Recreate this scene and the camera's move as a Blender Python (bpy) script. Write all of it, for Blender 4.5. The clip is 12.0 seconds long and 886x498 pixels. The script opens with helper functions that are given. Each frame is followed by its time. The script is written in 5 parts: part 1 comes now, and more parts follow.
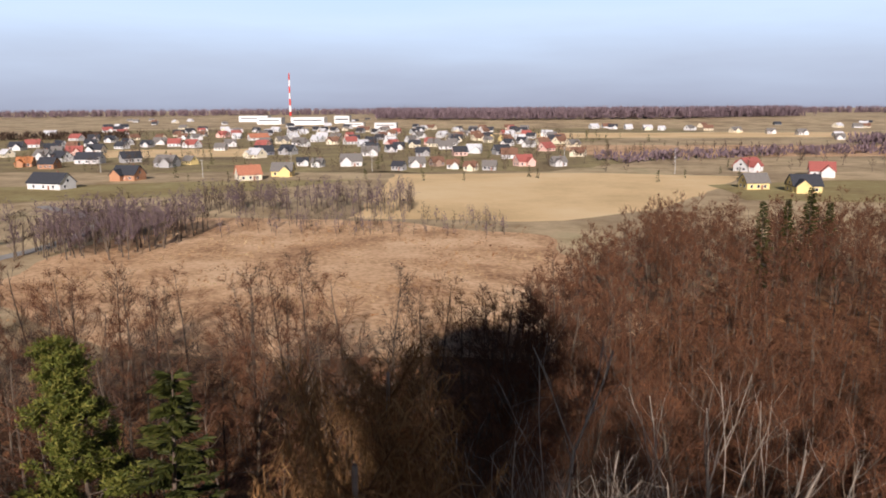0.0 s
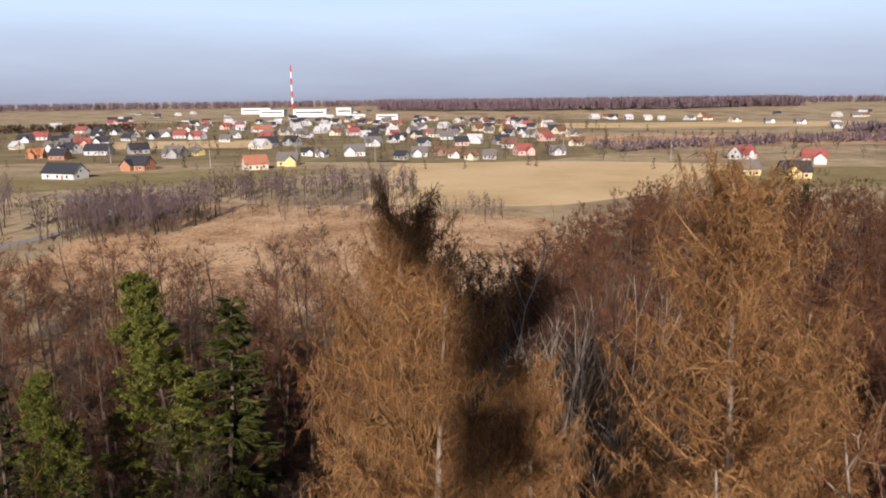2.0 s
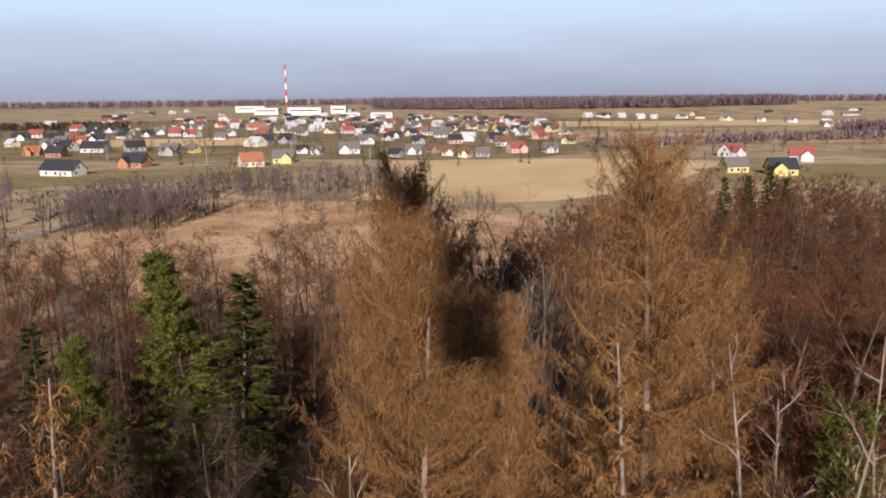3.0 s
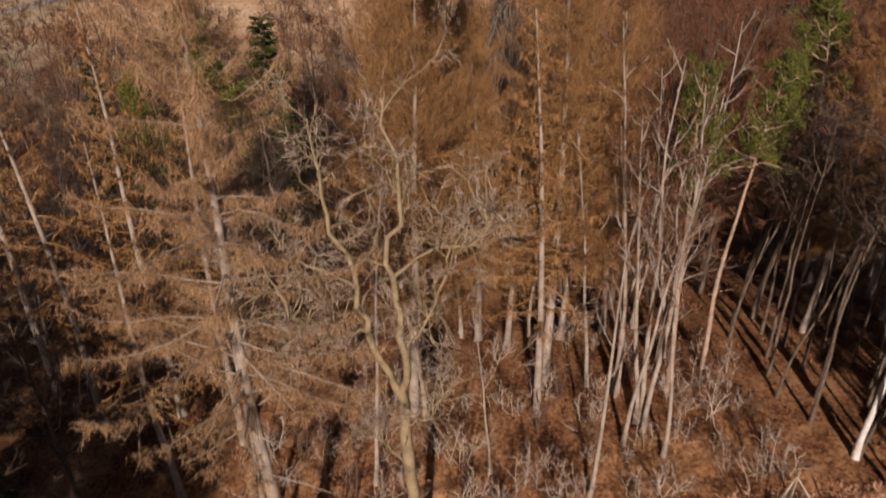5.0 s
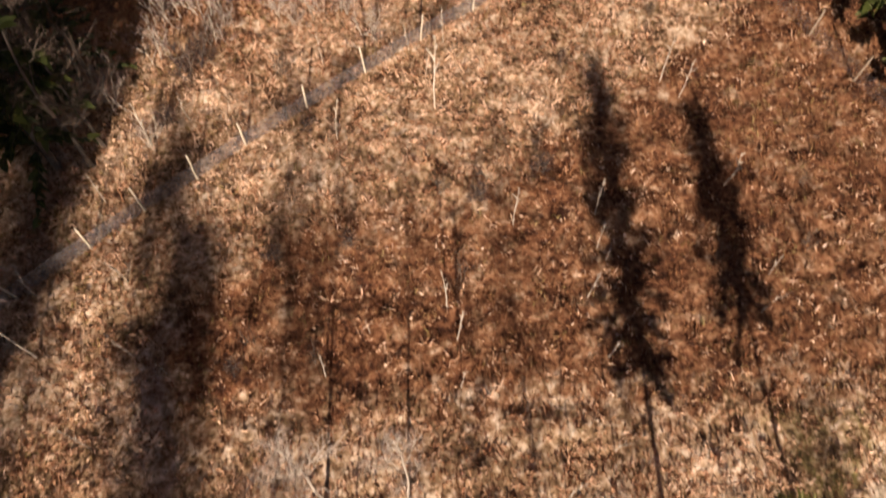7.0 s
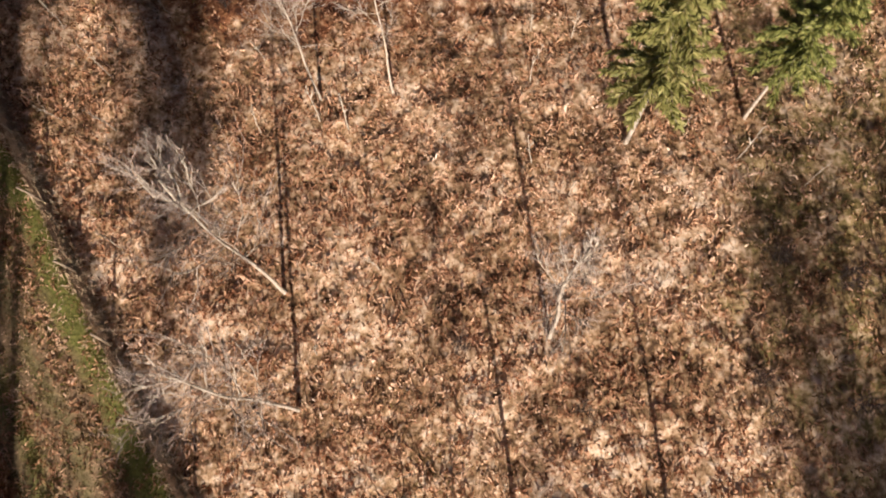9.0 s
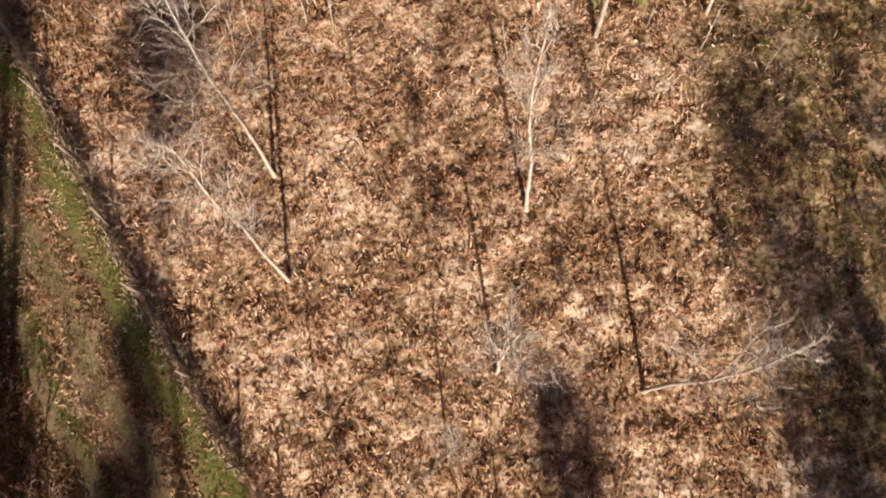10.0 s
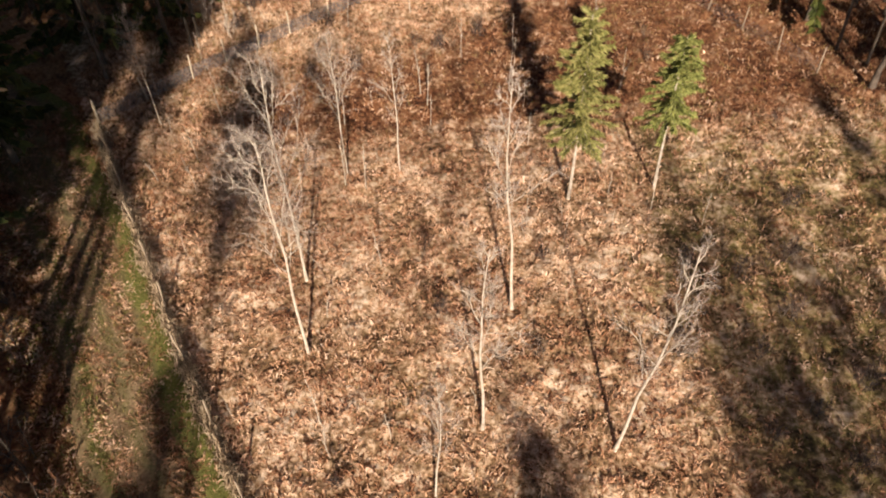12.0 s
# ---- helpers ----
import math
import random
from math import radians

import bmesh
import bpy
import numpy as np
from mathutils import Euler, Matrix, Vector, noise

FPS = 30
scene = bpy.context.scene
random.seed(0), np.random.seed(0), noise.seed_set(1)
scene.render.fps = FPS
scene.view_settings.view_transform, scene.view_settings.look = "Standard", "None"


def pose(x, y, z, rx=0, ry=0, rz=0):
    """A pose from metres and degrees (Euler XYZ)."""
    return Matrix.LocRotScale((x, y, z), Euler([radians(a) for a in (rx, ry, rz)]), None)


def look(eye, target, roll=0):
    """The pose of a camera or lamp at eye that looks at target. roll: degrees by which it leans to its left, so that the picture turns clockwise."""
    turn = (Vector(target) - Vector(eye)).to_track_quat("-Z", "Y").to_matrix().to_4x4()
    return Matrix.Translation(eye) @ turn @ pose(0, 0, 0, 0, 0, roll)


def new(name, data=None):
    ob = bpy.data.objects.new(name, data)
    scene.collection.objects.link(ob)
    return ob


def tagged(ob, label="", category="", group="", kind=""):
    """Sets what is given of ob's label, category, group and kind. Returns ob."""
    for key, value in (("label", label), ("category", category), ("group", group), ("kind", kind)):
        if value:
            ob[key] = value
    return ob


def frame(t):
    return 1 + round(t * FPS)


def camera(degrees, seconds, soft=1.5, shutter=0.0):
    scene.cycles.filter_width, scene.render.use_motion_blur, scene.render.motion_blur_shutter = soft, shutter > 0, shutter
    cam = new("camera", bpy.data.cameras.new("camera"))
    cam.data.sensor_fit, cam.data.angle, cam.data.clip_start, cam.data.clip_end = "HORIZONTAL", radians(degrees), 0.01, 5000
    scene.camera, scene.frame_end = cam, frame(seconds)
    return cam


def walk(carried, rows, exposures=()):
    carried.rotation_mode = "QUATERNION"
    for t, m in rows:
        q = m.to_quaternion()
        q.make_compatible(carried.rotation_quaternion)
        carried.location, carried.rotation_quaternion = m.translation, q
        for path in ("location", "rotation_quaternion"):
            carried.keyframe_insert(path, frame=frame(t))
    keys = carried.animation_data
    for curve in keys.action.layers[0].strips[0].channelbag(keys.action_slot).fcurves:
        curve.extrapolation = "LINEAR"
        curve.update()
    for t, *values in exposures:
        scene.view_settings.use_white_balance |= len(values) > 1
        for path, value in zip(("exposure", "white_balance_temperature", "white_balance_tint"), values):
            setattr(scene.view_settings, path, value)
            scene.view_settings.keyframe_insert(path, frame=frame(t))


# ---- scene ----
cam = camera(63.0, 12.0, 1.8, 0.25)
PATH = [
    (0, (-1.666, 23.826, 27.364), (-1.749, 25.785, 26.972), -0.3),
    (0.5, (-1.464, 21.099, 27.257), (-1.519, 23.057, 26.856), 0.1),
    (1, (-1.333, 18.335, 27.086), (-1.379, 20.287, 26.654), -0.1),
    (1.5, (-1.185, 15.606, 26.934), (-1.251, 17.559, 26.509), -0.5),
    (2, (-0.984, 12.657, 26.77), (-1.073, 14.612, 26.356), -0.6),
    (2.5, (-0.819, 9.878, 26.625), (-0.902, 11.833, 26.211), -0.5),
    (2.7, (-0.726, 8.734, 26.592), (-0.805, 10.69, 26.178), -0.5),
    (4.3, (0.082, -0.315, 26.314), (0.035, 1.561, 25.622), -1.2),
    (4.5, (0.204, -1.48, 26.259), (0.149, 0.358, 25.471), -1.7),
    (5, (0.543, -4.381, 26.133), (0.463, -2.639, 25.154), -1.6),
    (5.5, (0.867, -7.184, 26.046), (0.783, -5.562, 24.878), -2.0),
    (6, (1.114, -10.1, 25.822), (1.095, -8.687, 24.407), -0.7),
    (6.3, (1.29, -11.754, 25.749), (1.3, -10.489, 24.2), 0.0),
    (6.5, (1.418, -12.757, 25.696), (1.44, -11.587, 24.074), 0.6),
    (7, (1.867, -15.454, 25.581), (1.910, -14.530, 23.807), 0.6),
    (7.5, (2.195, -17.817, 25.471), (2.217, -17.107, 23.601), -1.5),
    (7.7, (2.269, -18.785, 25.465), (2.279, -18.130, 23.575), -1.9),
    (9.3, (2.226, -26.595, 25.303), (2.229, -26.071, 23.373), -7.1),
    (9.5, (2.168, -27.639, 25.294), (2.181, -27.103, 23.367), -6.3),
    (10, (1.951, -30.411, 25.288), (1.982, -29.837, 23.372), -4.4),
    (10.5, (1.762, -33.184, 25.210), (1.798, -32.513, 23.326), -3.8),
    (11, (1.600, -35.993, 25.199), (1.663, -35.119, 23.401), -1.9),
    (11.5, (1.452, -38.741, 25.179), (1.538, -37.605, 23.535), -1.4),
    (12, (1.394, -41.612, 25.236), (1.478, -40.239, 23.784), -1.5),
]
EXPOSURES = [(0, -0.02, 6050, 20), (2.7, -0.08, 6050, 20), (4.5, -0.48, 6400, 26), (5.5, 0.36, 6450, 21), (6.5, 0.55, 6450, 20), (7.5, 0.82, 6350, 17), (9.3, 0.72, 6100, 15), (10.5, 0.72, 6150, 14), (12, 0.7, 6300, 14)]
walk(cam, [(t, look(eye, target, roll)) for t, eye, target, roll in PATH], EXPOSURES)

# ---- light ----
SUN_UP = 24.5
world = bpy.data.worlds.new("sky")
scene.world = world
world.use_nodes = True
wn = world.node_tree.nodes
sky = wn.new("ShaderNodeTexSky")
sky.sky_type = 'NISHITA'
sky.sun_disc = False
sky.sun_elevation = radians(SUN_UP)
sky.sun_rotation = radians(180)
sky.air_density = 0.55
sky.dust_density = 0.6
wn["Background"].inputs[1].default_value = 0.027
world.node_tree.links.new(sky.outputs[0], wn["Background"].inputs[0])
lamp = bpy.data.lights.new("sun", 'SUN')
lamp.energy = 5.5
lamp.angle = radians(1.1)
lamp.color = (1.0, 0.9, 0.76)
sun = new("sun", lamp)
sun.matrix_world = look((0, -90 * math.cos(radians(SUN_UP)), 90 * math.sin(radians(SUN_UP))), (0, 0, 0))


# ---- terrain: a low rise that falls to the valley ----
def smooth(a, b, v):
    t = min(max((v - a) / (b - a), 0.0), 1.0)
    return t * t * (3 - 2 * t)


def ground_z(x, y):
    z = -11.0 * smooth(22, 80, y) + 10.0 * smooth(1260, 1480, y) * smooth(-330, -150, x) + 7.0 * smooth(1700, 2300, y) * smooth(-150, -330, x)
    if -70 < y < 120 and abs(x) < 90:
        z += 0.35 * noise.noise((x * 0.07, y * 0.07, 3.1)) * smooth(-70, -40, y) * smooth(120, 80, y)
    return z


def relief(x, y):
    """Tussocks and hollows of the near ground."""
    return 0.16 * noise.noise((x * 0.9, y * 0.9, 0)) + 0.1 * noise.noise((x * 1.7, y * 1.7, 5)) + 0.07 * noise.noise((x * 3.3, y * 3.3, 8))


def fence_side(x, y):
    """Distance east of the western fence: positive inside the clearing."""
    return (x + 8.5) * 0.908 + (y + 23.2) * 0.418


def open_ground(x, y):
    return fence_side(x, y) > -0.3 and y < 13.5 + 0.35 * x + 2.0 * noise.noise((x * 0.3, y * 0.3, 2)) and y > -60 and x < 36


def rusty(x, y):
    """How far the bracken is still rust-red: a band below the northern fence."""
    edge = 3.0 + 4.5 * smooth(-3, 4, x)
    return smooth(-13, -6, y) * smooth(-edge, -edge - 4.5, y - (7.4 + 0.784 * x)) * smooth(-11, -6, x)


def mossy(x, y):
    """How far the eastern side of the clearing is grown with bramble and moss."""
    return smooth(9, 16, x + 3 * noise.noise((x * 0.2, y * 0.2, 9))) * (0.3 + 0.7 * smooth(-6, -13, y + 3 * noise.noise((x * 0.15, y * 0.15, 3))))


# ---- materials ----
def ramp(nt, stops, socket):
    r = nt.nodes.new("ShaderNodeValToRGB")
    e = r.color_ramp.elements
    while len(e) < len(stops):
        e.new(0.5)
    for el, (p, c) in zip(e, stops):
        el.position = p
        el.color = (*c, 1)
    nt.links.new(socket, r.inputs[0])
    return r.outputs[0]


def base(name, rough=0.85):
    m = bpy.data.materials.new(name)
    m.use_nodes = True
    b = m.node_tree.nodes["Principled BSDF"]
    b.inputs["Roughness"].default_value = rough
    b.inputs["Specular IOR Level"].default_value = 0.2
    return m, m.node_tree, b


def tex(nt, scale, detail=4.0, rough=0.6, world_space=True):
    n = nt.nodes.new("ShaderNodeTexNoise")
    n.inputs["Scale"].default_value = scale
    n.inputs["Detail"].default_value = detail
    n.inputs["Roughness"].default_value = rough
    if world_space:
        g = nt.nodes.new("ShaderNodeNewGeometry")
        nt.links.new(g.outputs["Position"], n.inputs["Vector"])
    else:
        g = nt.nodes.new("ShaderNodeTexCoord")
        nt.links.new(g.outputs["Object"], n.inputs["Vector"])
    return n.outputs[0]


def mix(nt, a, b, fac, mode="MIX"):
    n = nt.nodes.new("ShaderNodeMix")
    n.data_type = "RGBA"
    n.blend_type = mode
    for s, v in ((n.inputs[6], a), (n.inputs[7], b), (n.inputs[0], fac)):
        if hasattr(v, "is_linked"):
            nt.links.new(v, s)
        elif isinstance(v, tuple):
            s.default_value = (*v, 1)
        else:
            s.default_value = v
    return n.outputs[2]


def bump(nt, b, height, strength=0.5, dist=0.05):
    n = nt.nodes.new("ShaderNodeBump")
    n.inputs["Strength"].default_value = strength
    n.inputs["Distance"].default_value = dist
    nt.links.new(height, n.inputs["Height"])
    nt.links.new(n.outputs[0], b.inputs["Normal"])


def noise_mat(name, stops, scale, scale2=None, rough=0.85, bump_d=0.0, world_space=True, spread=0.5):
    """Two noises, a coarse and a fine one, run through one ramp of colours."""
    m, nt, b = base(name, rough)
    a = tex(nt, scale, world_space=world_space)
    f = tex(nt, scale2 or scale * 9, world_space=world_space)
    mx = nt.nodes.new("ShaderNodeMath")
    mx.operation = "MULTIPLY_ADD"
    nt.links.new(f, mx.inputs[0])
    mx.inputs[1].default_value = spread
    sc = nt.nodes.new("ShaderNodeMath")
    sc.operation = "MULTIPLY_ADD"
    nt.links.new(a, sc.inputs[0])
    sc.inputs[1].default_value = 1.6 - spread
    sc.inputs[2].default_value = -0.3
    nt.links.new(sc.outputs[0], mx.inputs[2])
    nt.links.new(ramp(nt, stops, mx.outputs[0]), b.inputs["Base Color"])
    if bump_d:
        bump(nt, b, f, 0.8, bump_d)
    return m


def island_mat(name, stops, rough=0.8, hue_scale=0.15, through_light=0.0, tone=0.0):
    """Colour by the loose piece, with a slow drift over the ground; per thing too."""
    m, nt, b = base(name, rough)
    g = nt.nodes.new("ShaderNodeNewGeometry")
    col = ramp(nt, stops, g.outputs["Random Per Island"])
    if tone:
        o = nt.nodes.new("ShaderNodeObjectInfo")
        tint = ramp(nt, [(0, (1 - tone, 1 - tone * 1.1, 1 - tone)), (1, (1 + tone, 1 + tone * 0.8, 1 + tone * 0.7))], o.outputs["Random"])
        col = mix(nt, col, tint, 1.0, "MULTIPLY")
    else:
        drift = ramp(nt, [(0.38, (0.42, 0.27, 0.2)), (0.46, (0.74, 0.58, 0.47)), (0.53, (0.98, 0.93, 0.88)), (0.62, (1.15, 1.17, 1.15))], tex(nt, hue_scale))
        col = mix(nt, col, drift, 1.0, "MULTIPLY")
    nt.links.new(col, b.inputs["Base Color"])
    if through_light:
        t = nt.nodes.new("ShaderNodeBsdfTranslucent")
        nt.links.new(col, t.inputs[0])
        s = nt.nodes.new("ShaderNodeMixShader")
        s.inputs[0].default_value = through_light
        nt.links.new(b.outputs[0], s.inputs[1])
        nt.links.new(t.outputs[0], s.inputs[2])
        nt.links.new(s.outputs[0], nt.nodes["Material Output"].inputs[0])
    return m


def clump_mat(name, stops, clump=2.2, rough=0.85, through_light=0.2, own=0.3):
    """Colour by soft clumps half a metre wide, drifting over the ground, with a little of each blade's own."""
    m, nt, b = base(name, rough)
    g = nt.nodes.new("ShaderNodeNewGeometry")
    w = nt.nodes.new("ShaderNodeMath")
    w.operation = "MULTIPLY_ADD"
    nt.links.new(g.outputs["Random Per Island"], w.inputs[0])
    w.inputs[1].default_value = own
    nt.links.new(tex(nt, clump, 3.0, 0.55), w.inputs[2])
    col = ramp(nt, stops, w.outputs[0])
    drift = ramp(nt, [(0.38, (0.66, 0.52, 0.44)), (0.46, (0.9, 0.78, 0.69)), (0.53, (1.03, 0.97, 0.91)), (0.62, (1.14, 1.13, 1.1))], tex(nt, 0.15))
    col = mix(nt, col, drift, 1.0, "MULTIPLY")
    nt.links.new(col, b.inputs["Base Color"])
    t = nt.nodes.new("ShaderNodeBsdfTranslucent")
    nt.links.new(col, t.inputs[0])
    s = nt.nodes.new("ShaderNodeMixShader")
    s.inputs[0].default_value = through_light
    nt.links.new(b.outputs[0], s.inputs[1])
    nt.links.new(t.outputs[0], s.inputs[2])
    nt.links.new(s.outputs[0], nt.nodes["Material Output"].inputs[0])
    return m


def plain(name, col, rough=0.7, vary=0.12, scale=1.5, metal=0.0):
    m, nt, b = base(name, rough)
    lo = tuple(c * (1 - vary) for c in col)
    hi = tuple(min(c * (1 + vary), 1.0) for c in col)
    nt.links.new(ramp(nt, [(0.3, lo), (0.7, hi)], tex(nt, scale)), b.inputs["Base Color"])
    b.inputs["Metallic"].default_value = metal
    return m


M = {}
M["soil"] = noise_mat("leaf_litter_and_valley_grass", [(0.3, (0.0653, 0.0277, 0.0126)), (0.44, (0.185, 0.0813, 0.0351)), (0.54, (0.316, 0.154, 0.0669)), (0.66, (0.435, 0.237, 0.114)), (0.8, (0.544, 0.336, 0.176))], 0.35, 4.5, 0.95, 0.06, spread=0.8)


def add_valley(m):
    """Beyond the wood the same sheet carries dull grassland."""
    nt = m.node_tree
    b = nt.nodes["Principled BSDF"]
    near = b.inputs["Base Color"].links[0].from_socket
    far = ramp(nt, [(0.3, (0.27, 0.2, 0.125)), (0.45, (0.45, 0.345, 0.215)), (0.56, (0.58, 0.45, 0.28)), (0.7, (0.42, 0.37, 0.21))], tex(nt, 0.012, 6.0, 0.65))
    far = mix(nt, far, ramp(nt, [(0.32, (0.68, 0.64, 0.56)), (0.5, (0.98, 0.98, 0.95)), (0.68, (1.2, 1.2, 1.16))], tex(nt, 0.07, 6.0, 0.7)), 1.0, "MULTIPLY")
    g = nt.nodes.new("ShaderNodeNewGeometry")
    x = nt.nodes.new("ShaderNodeSeparateXYZ")
    nt.links.new(g.outputs["Position"], x.inputs[0])
    w = nt.nodes.new("ShaderNodeMath")
    w.operation = "MULTIPLY_ADD"
    nt.links.new(tex(nt, 0.05), w.inputs[0])
    w.inputs[1].default_value = 40
    slant = nt.nodes.new("ShaderNodeMath")
    slant.operation = "MULTIPLY_ADD"
    nt.links.new(x.outputs[0], slant.inputs[0])
    slant.inputs[1].default_value = -0.5
    nt.links.new(x.outputs[1], slant.inputs[2])
    nt.links.new(slant.outputs[0], w.inputs[2])
    r = nt.nodes.new("ShaderNodeMapRange")
    r.inputs[1].default_value, r.inputs[2].default_value = 150, 185
    nt.links.new(w.outputs[0], r.inputs[0])
    nt.links.new(mix(nt, near, far, r.outputs[0]), b.inputs["Base Color"])


add_valley(M["soil"])
def floor_material():
    """Dead bracken: tan, rust-red and mossy, as the ground's own weights say, broken up into clumps."""
    m, nt, b = base("dead_bracken_floor", 0.95)
    fine = tex(nt, 3.5, 5.0)

    def sum_up(x, k, y):
        n = nt.nodes.new("ShaderNodeMath")
        n.operation = "MULTIPLY_ADD"
        nt.links.new(x, n.inputs[0])
        n.inputs[1].default_value = k
        if isinstance(y, float):
            n.inputs[2].default_value = y
        else:
            nt.links.new(y, n.inputs[2])
        return n.outputs[0]

    v = sum_up(fine, 0.95, sum_up(tex(nt, 0.32), 0.65, -0.3))
    col = ramp(nt, [(0.34, (0.1, 0.055, 0.028)), (0.42, (0.24, 0.14, 0.065)), (0.5, (0.41, 0.255, 0.14)), (0.58, (0.6, 0.42, 0.265)), (0.67, (0.76, 0.58, 0.41))], v)
    for name, size, stops in (("rust", 1.2, [(0.34, (0.0456, 0.0163, 0.00773)), (0.43, (0.117, 0.0436, 0.0183)), (0.52, (0.202, 0.0848, 0.0362)), (0.6, (0.286, 0.137, 0.065)), (0.68, (0.364, 0.196, 0.101))]), ("moss", 0.9, [(0.34, (0.0638, 0.0458, 0.0187)), (0.43, (0.149, 0.102, 0.0374)), (0.5, (0.213, 0.163, 0.0514)), (0.58, (0.361, 0.245, 0.112)), (0.68, (0.595, 0.428, 0.253))])):
        a = nt.nodes.new("ShaderNodeAttribute")
        a.attribute_name = name
        r = nt.nodes.new("ShaderNodeMapRange")
        r.inputs[1].default_value, r.inputs[2].default_value = 1.1, 1.4
        nt.links.new(sum_up(tex(nt, size, 5.0), 1.5, a.outputs["Fac"]), r.inputs[0])
        col = mix(nt, col, ramp(nt, stops, v), r.outputs[0])
    nt.links.new(col, b.inputs["Base Color"])
    bump(nt, b, fine, 0.8, 0.12)
    return m


M["bracken_floor"] = floor_material()
M["meadow"] = noise_mat("dry_meadow", [(0.25, (0.286, 0.159, 0.0884)), (0.4, (0.506, 0.307, 0.166)), (0.55, (0.704, 0.466, 0.27)), (0.7, (0.814, 0.583, 0.364)), (0.9, (0.88, 0.657, 0.426))], 0.06, 0.8, 0.95, spread=0.7)
M["field"] = noise_mat("pale_field", [(0.2, (0.671, 0.482, 0.242)), (0.5, (0.839, 0.616, 0.329)), (0.8, (0.9, 0.694, 0.407))], 0.02, 0.5, 0.95, spread=0.3)
M["gardens"] = noise_mat("garden_ground", [(0.25, (0.189, 0.142, 0.078)), (0.45, (0.297, 0.23, 0.124)), (0.6, (0.338, 0.284, 0.13)), (0.8, (0.54, 0.432, 0.247))], 0.03, 0.35, 0.95, spread=0.6)
M["pasture"] = noise_mat("green_pasture", [(0.25, (0.252, 0.182, 0.0882)), (0.45, (0.336, 0.269, 0.118)), (0.6, (0.378, 0.326, 0.147)), (0.8, (0.525, 0.403, 0.235))], 0.04, 0.6, 0.95, spread=0.6)
M["tuft"] = clump_mat("dry_fern", [(0.42, (0.202, 0.092, 0.0467)), (0.52, (0.404, 0.22, 0.119)), (0.63, (0.626, 0.41, 0.26)), (0.75, (0.787, 0.57, 0.404)), (0.9, (0.868, 0.69, 0.539))], own=0.22)
M["rust_tuft"] = clump_mat("rusty_fern", [(0.42, (0.0816, 0.0323, 0.0146)), (0.55, (0.193, 0.0792, 0.033)), (0.7, (0.312, 0.15, 0.0659)), (0.88, (0.429, 0.26, 0.126))])
M["green_tuft"] = island_mat("green_grass", [(0.0, (0.09, 0.08, 0.02)), (0.6, (0.18, 0.17, 0.04)), (1.0, (0.36, 0.28, 0.12))], 0.8, 0.3, 0.2)
M["reed"] = island_mat("meadow_straw", [(0.0, (0.289, 0.17, 0.081)), (0.5, (0.442, 0.306, 0.162)), (1.0, (0.561, 0.425, 0.252))], 0.85, 0.05)
M["straw"] = island_mat("bleached_straw", [(0.0, (0.272, 0.19, 0.108)), (0.5, (0.4, 0.296, 0.18)), (1.0, (0.512, 0.395, 0.259))], 0.85, through_light=0.1, tone=0.1)
M["bark"] = noise_mat("grey_brown_bark", [(0.25, (0.0612, 0.0422, 0.0306)), (0.5, (0.129, 0.0952, 0.068)), (0.8, (0.218, 0.177, 0.129))], 1.2, 9, 0.9, 0.02, False)
M["pale_bark"] = noise_mat("pale_sunlit_bark", [(0.2, (0.17, 0.13, 0.1)), (0.5, (0.33, 0.265, 0.205)), (0.8, (0.46, 0.38, 0.3))], 1.5, 8, 0.9, 0.02, False)
M["oak_bark"] = noise_mat("tan_oak_bark", [(0.2, (0.144, 0.103, 0.0554)), (0.5, (0.288, 0.215, 0.118)), (0.8, (0.396, 0.309, 0.183))], 1.5, 8, 0.9, 0.02, False)
M["birch_bark"] = noise_mat("birch_bark", [(0.22, (0.1, 0.09, 0.08)), (0.34, (0.5, 0.46, 0.4)), (0.6, (0.68, 0.64, 0.57)), (0.9, (0.78, 0.75, 0.68))], 2.5, 7, 0.75, 0.01, False)
M["grey_birch_bark"] = noise_mat("grey_birch_bark", [(0.22, (0.09, 0.0718, 0.0547)), (0.36, (0.288, 0.237, 0.18)), (0.6, (0.414, 0.347, 0.274)), (0.9, (0.522, 0.448, 0.36))], 2.5, 7, 0.8, 0.01, False)
M["pine_bark"] = noise_mat("orange_pine_bark", [(0.2, (0.19, 0.115, 0.075)), (0.5, (0.38, 0.26, 0.18)), (0.8, (0.5, 0.37, 0.27))], 1.5, 8, 0.9, 0.02, False)
M["larch_twig"] = island_mat("larch_twigs", [(0.0, (0.139, 0.0651, 0.0221)), (0.5, (0.276, 0.143, 0.0506)), (1.0, (0.422, 0.246, 0.104))], 0.8, through_light=0.08, tone=0.12)
M["tan_twig"] = island_mat("tan_larch_twigs", [(0.0, (0.196, 0.108, 0.0476)), (0.5, (0.343, 0.203, 0.0984)), (1.0, (0.49, 0.31, 0.164))], 0.8, through_light=0.1, tone=0.05)
M["moss_tuft"] = island_mat("yellow_green_moss", [(0.0, (0.2, 0.18, 0.05)), (0.6, (0.34, 0.29, 0.1)), (1.0, (0.52, 0.42, 0.22))], 0.8, 0.3, 0.2)
M["bush_twig"] = island_mat("pinkish_twigs", [(0.0, (0.128, 0.078, 0.064)), (0.5, (0.224, 0.148, 0.12)), (1.0, (0.336, 0.242, 0.2))], 0.8, through_light=0.05, tone=0.15)
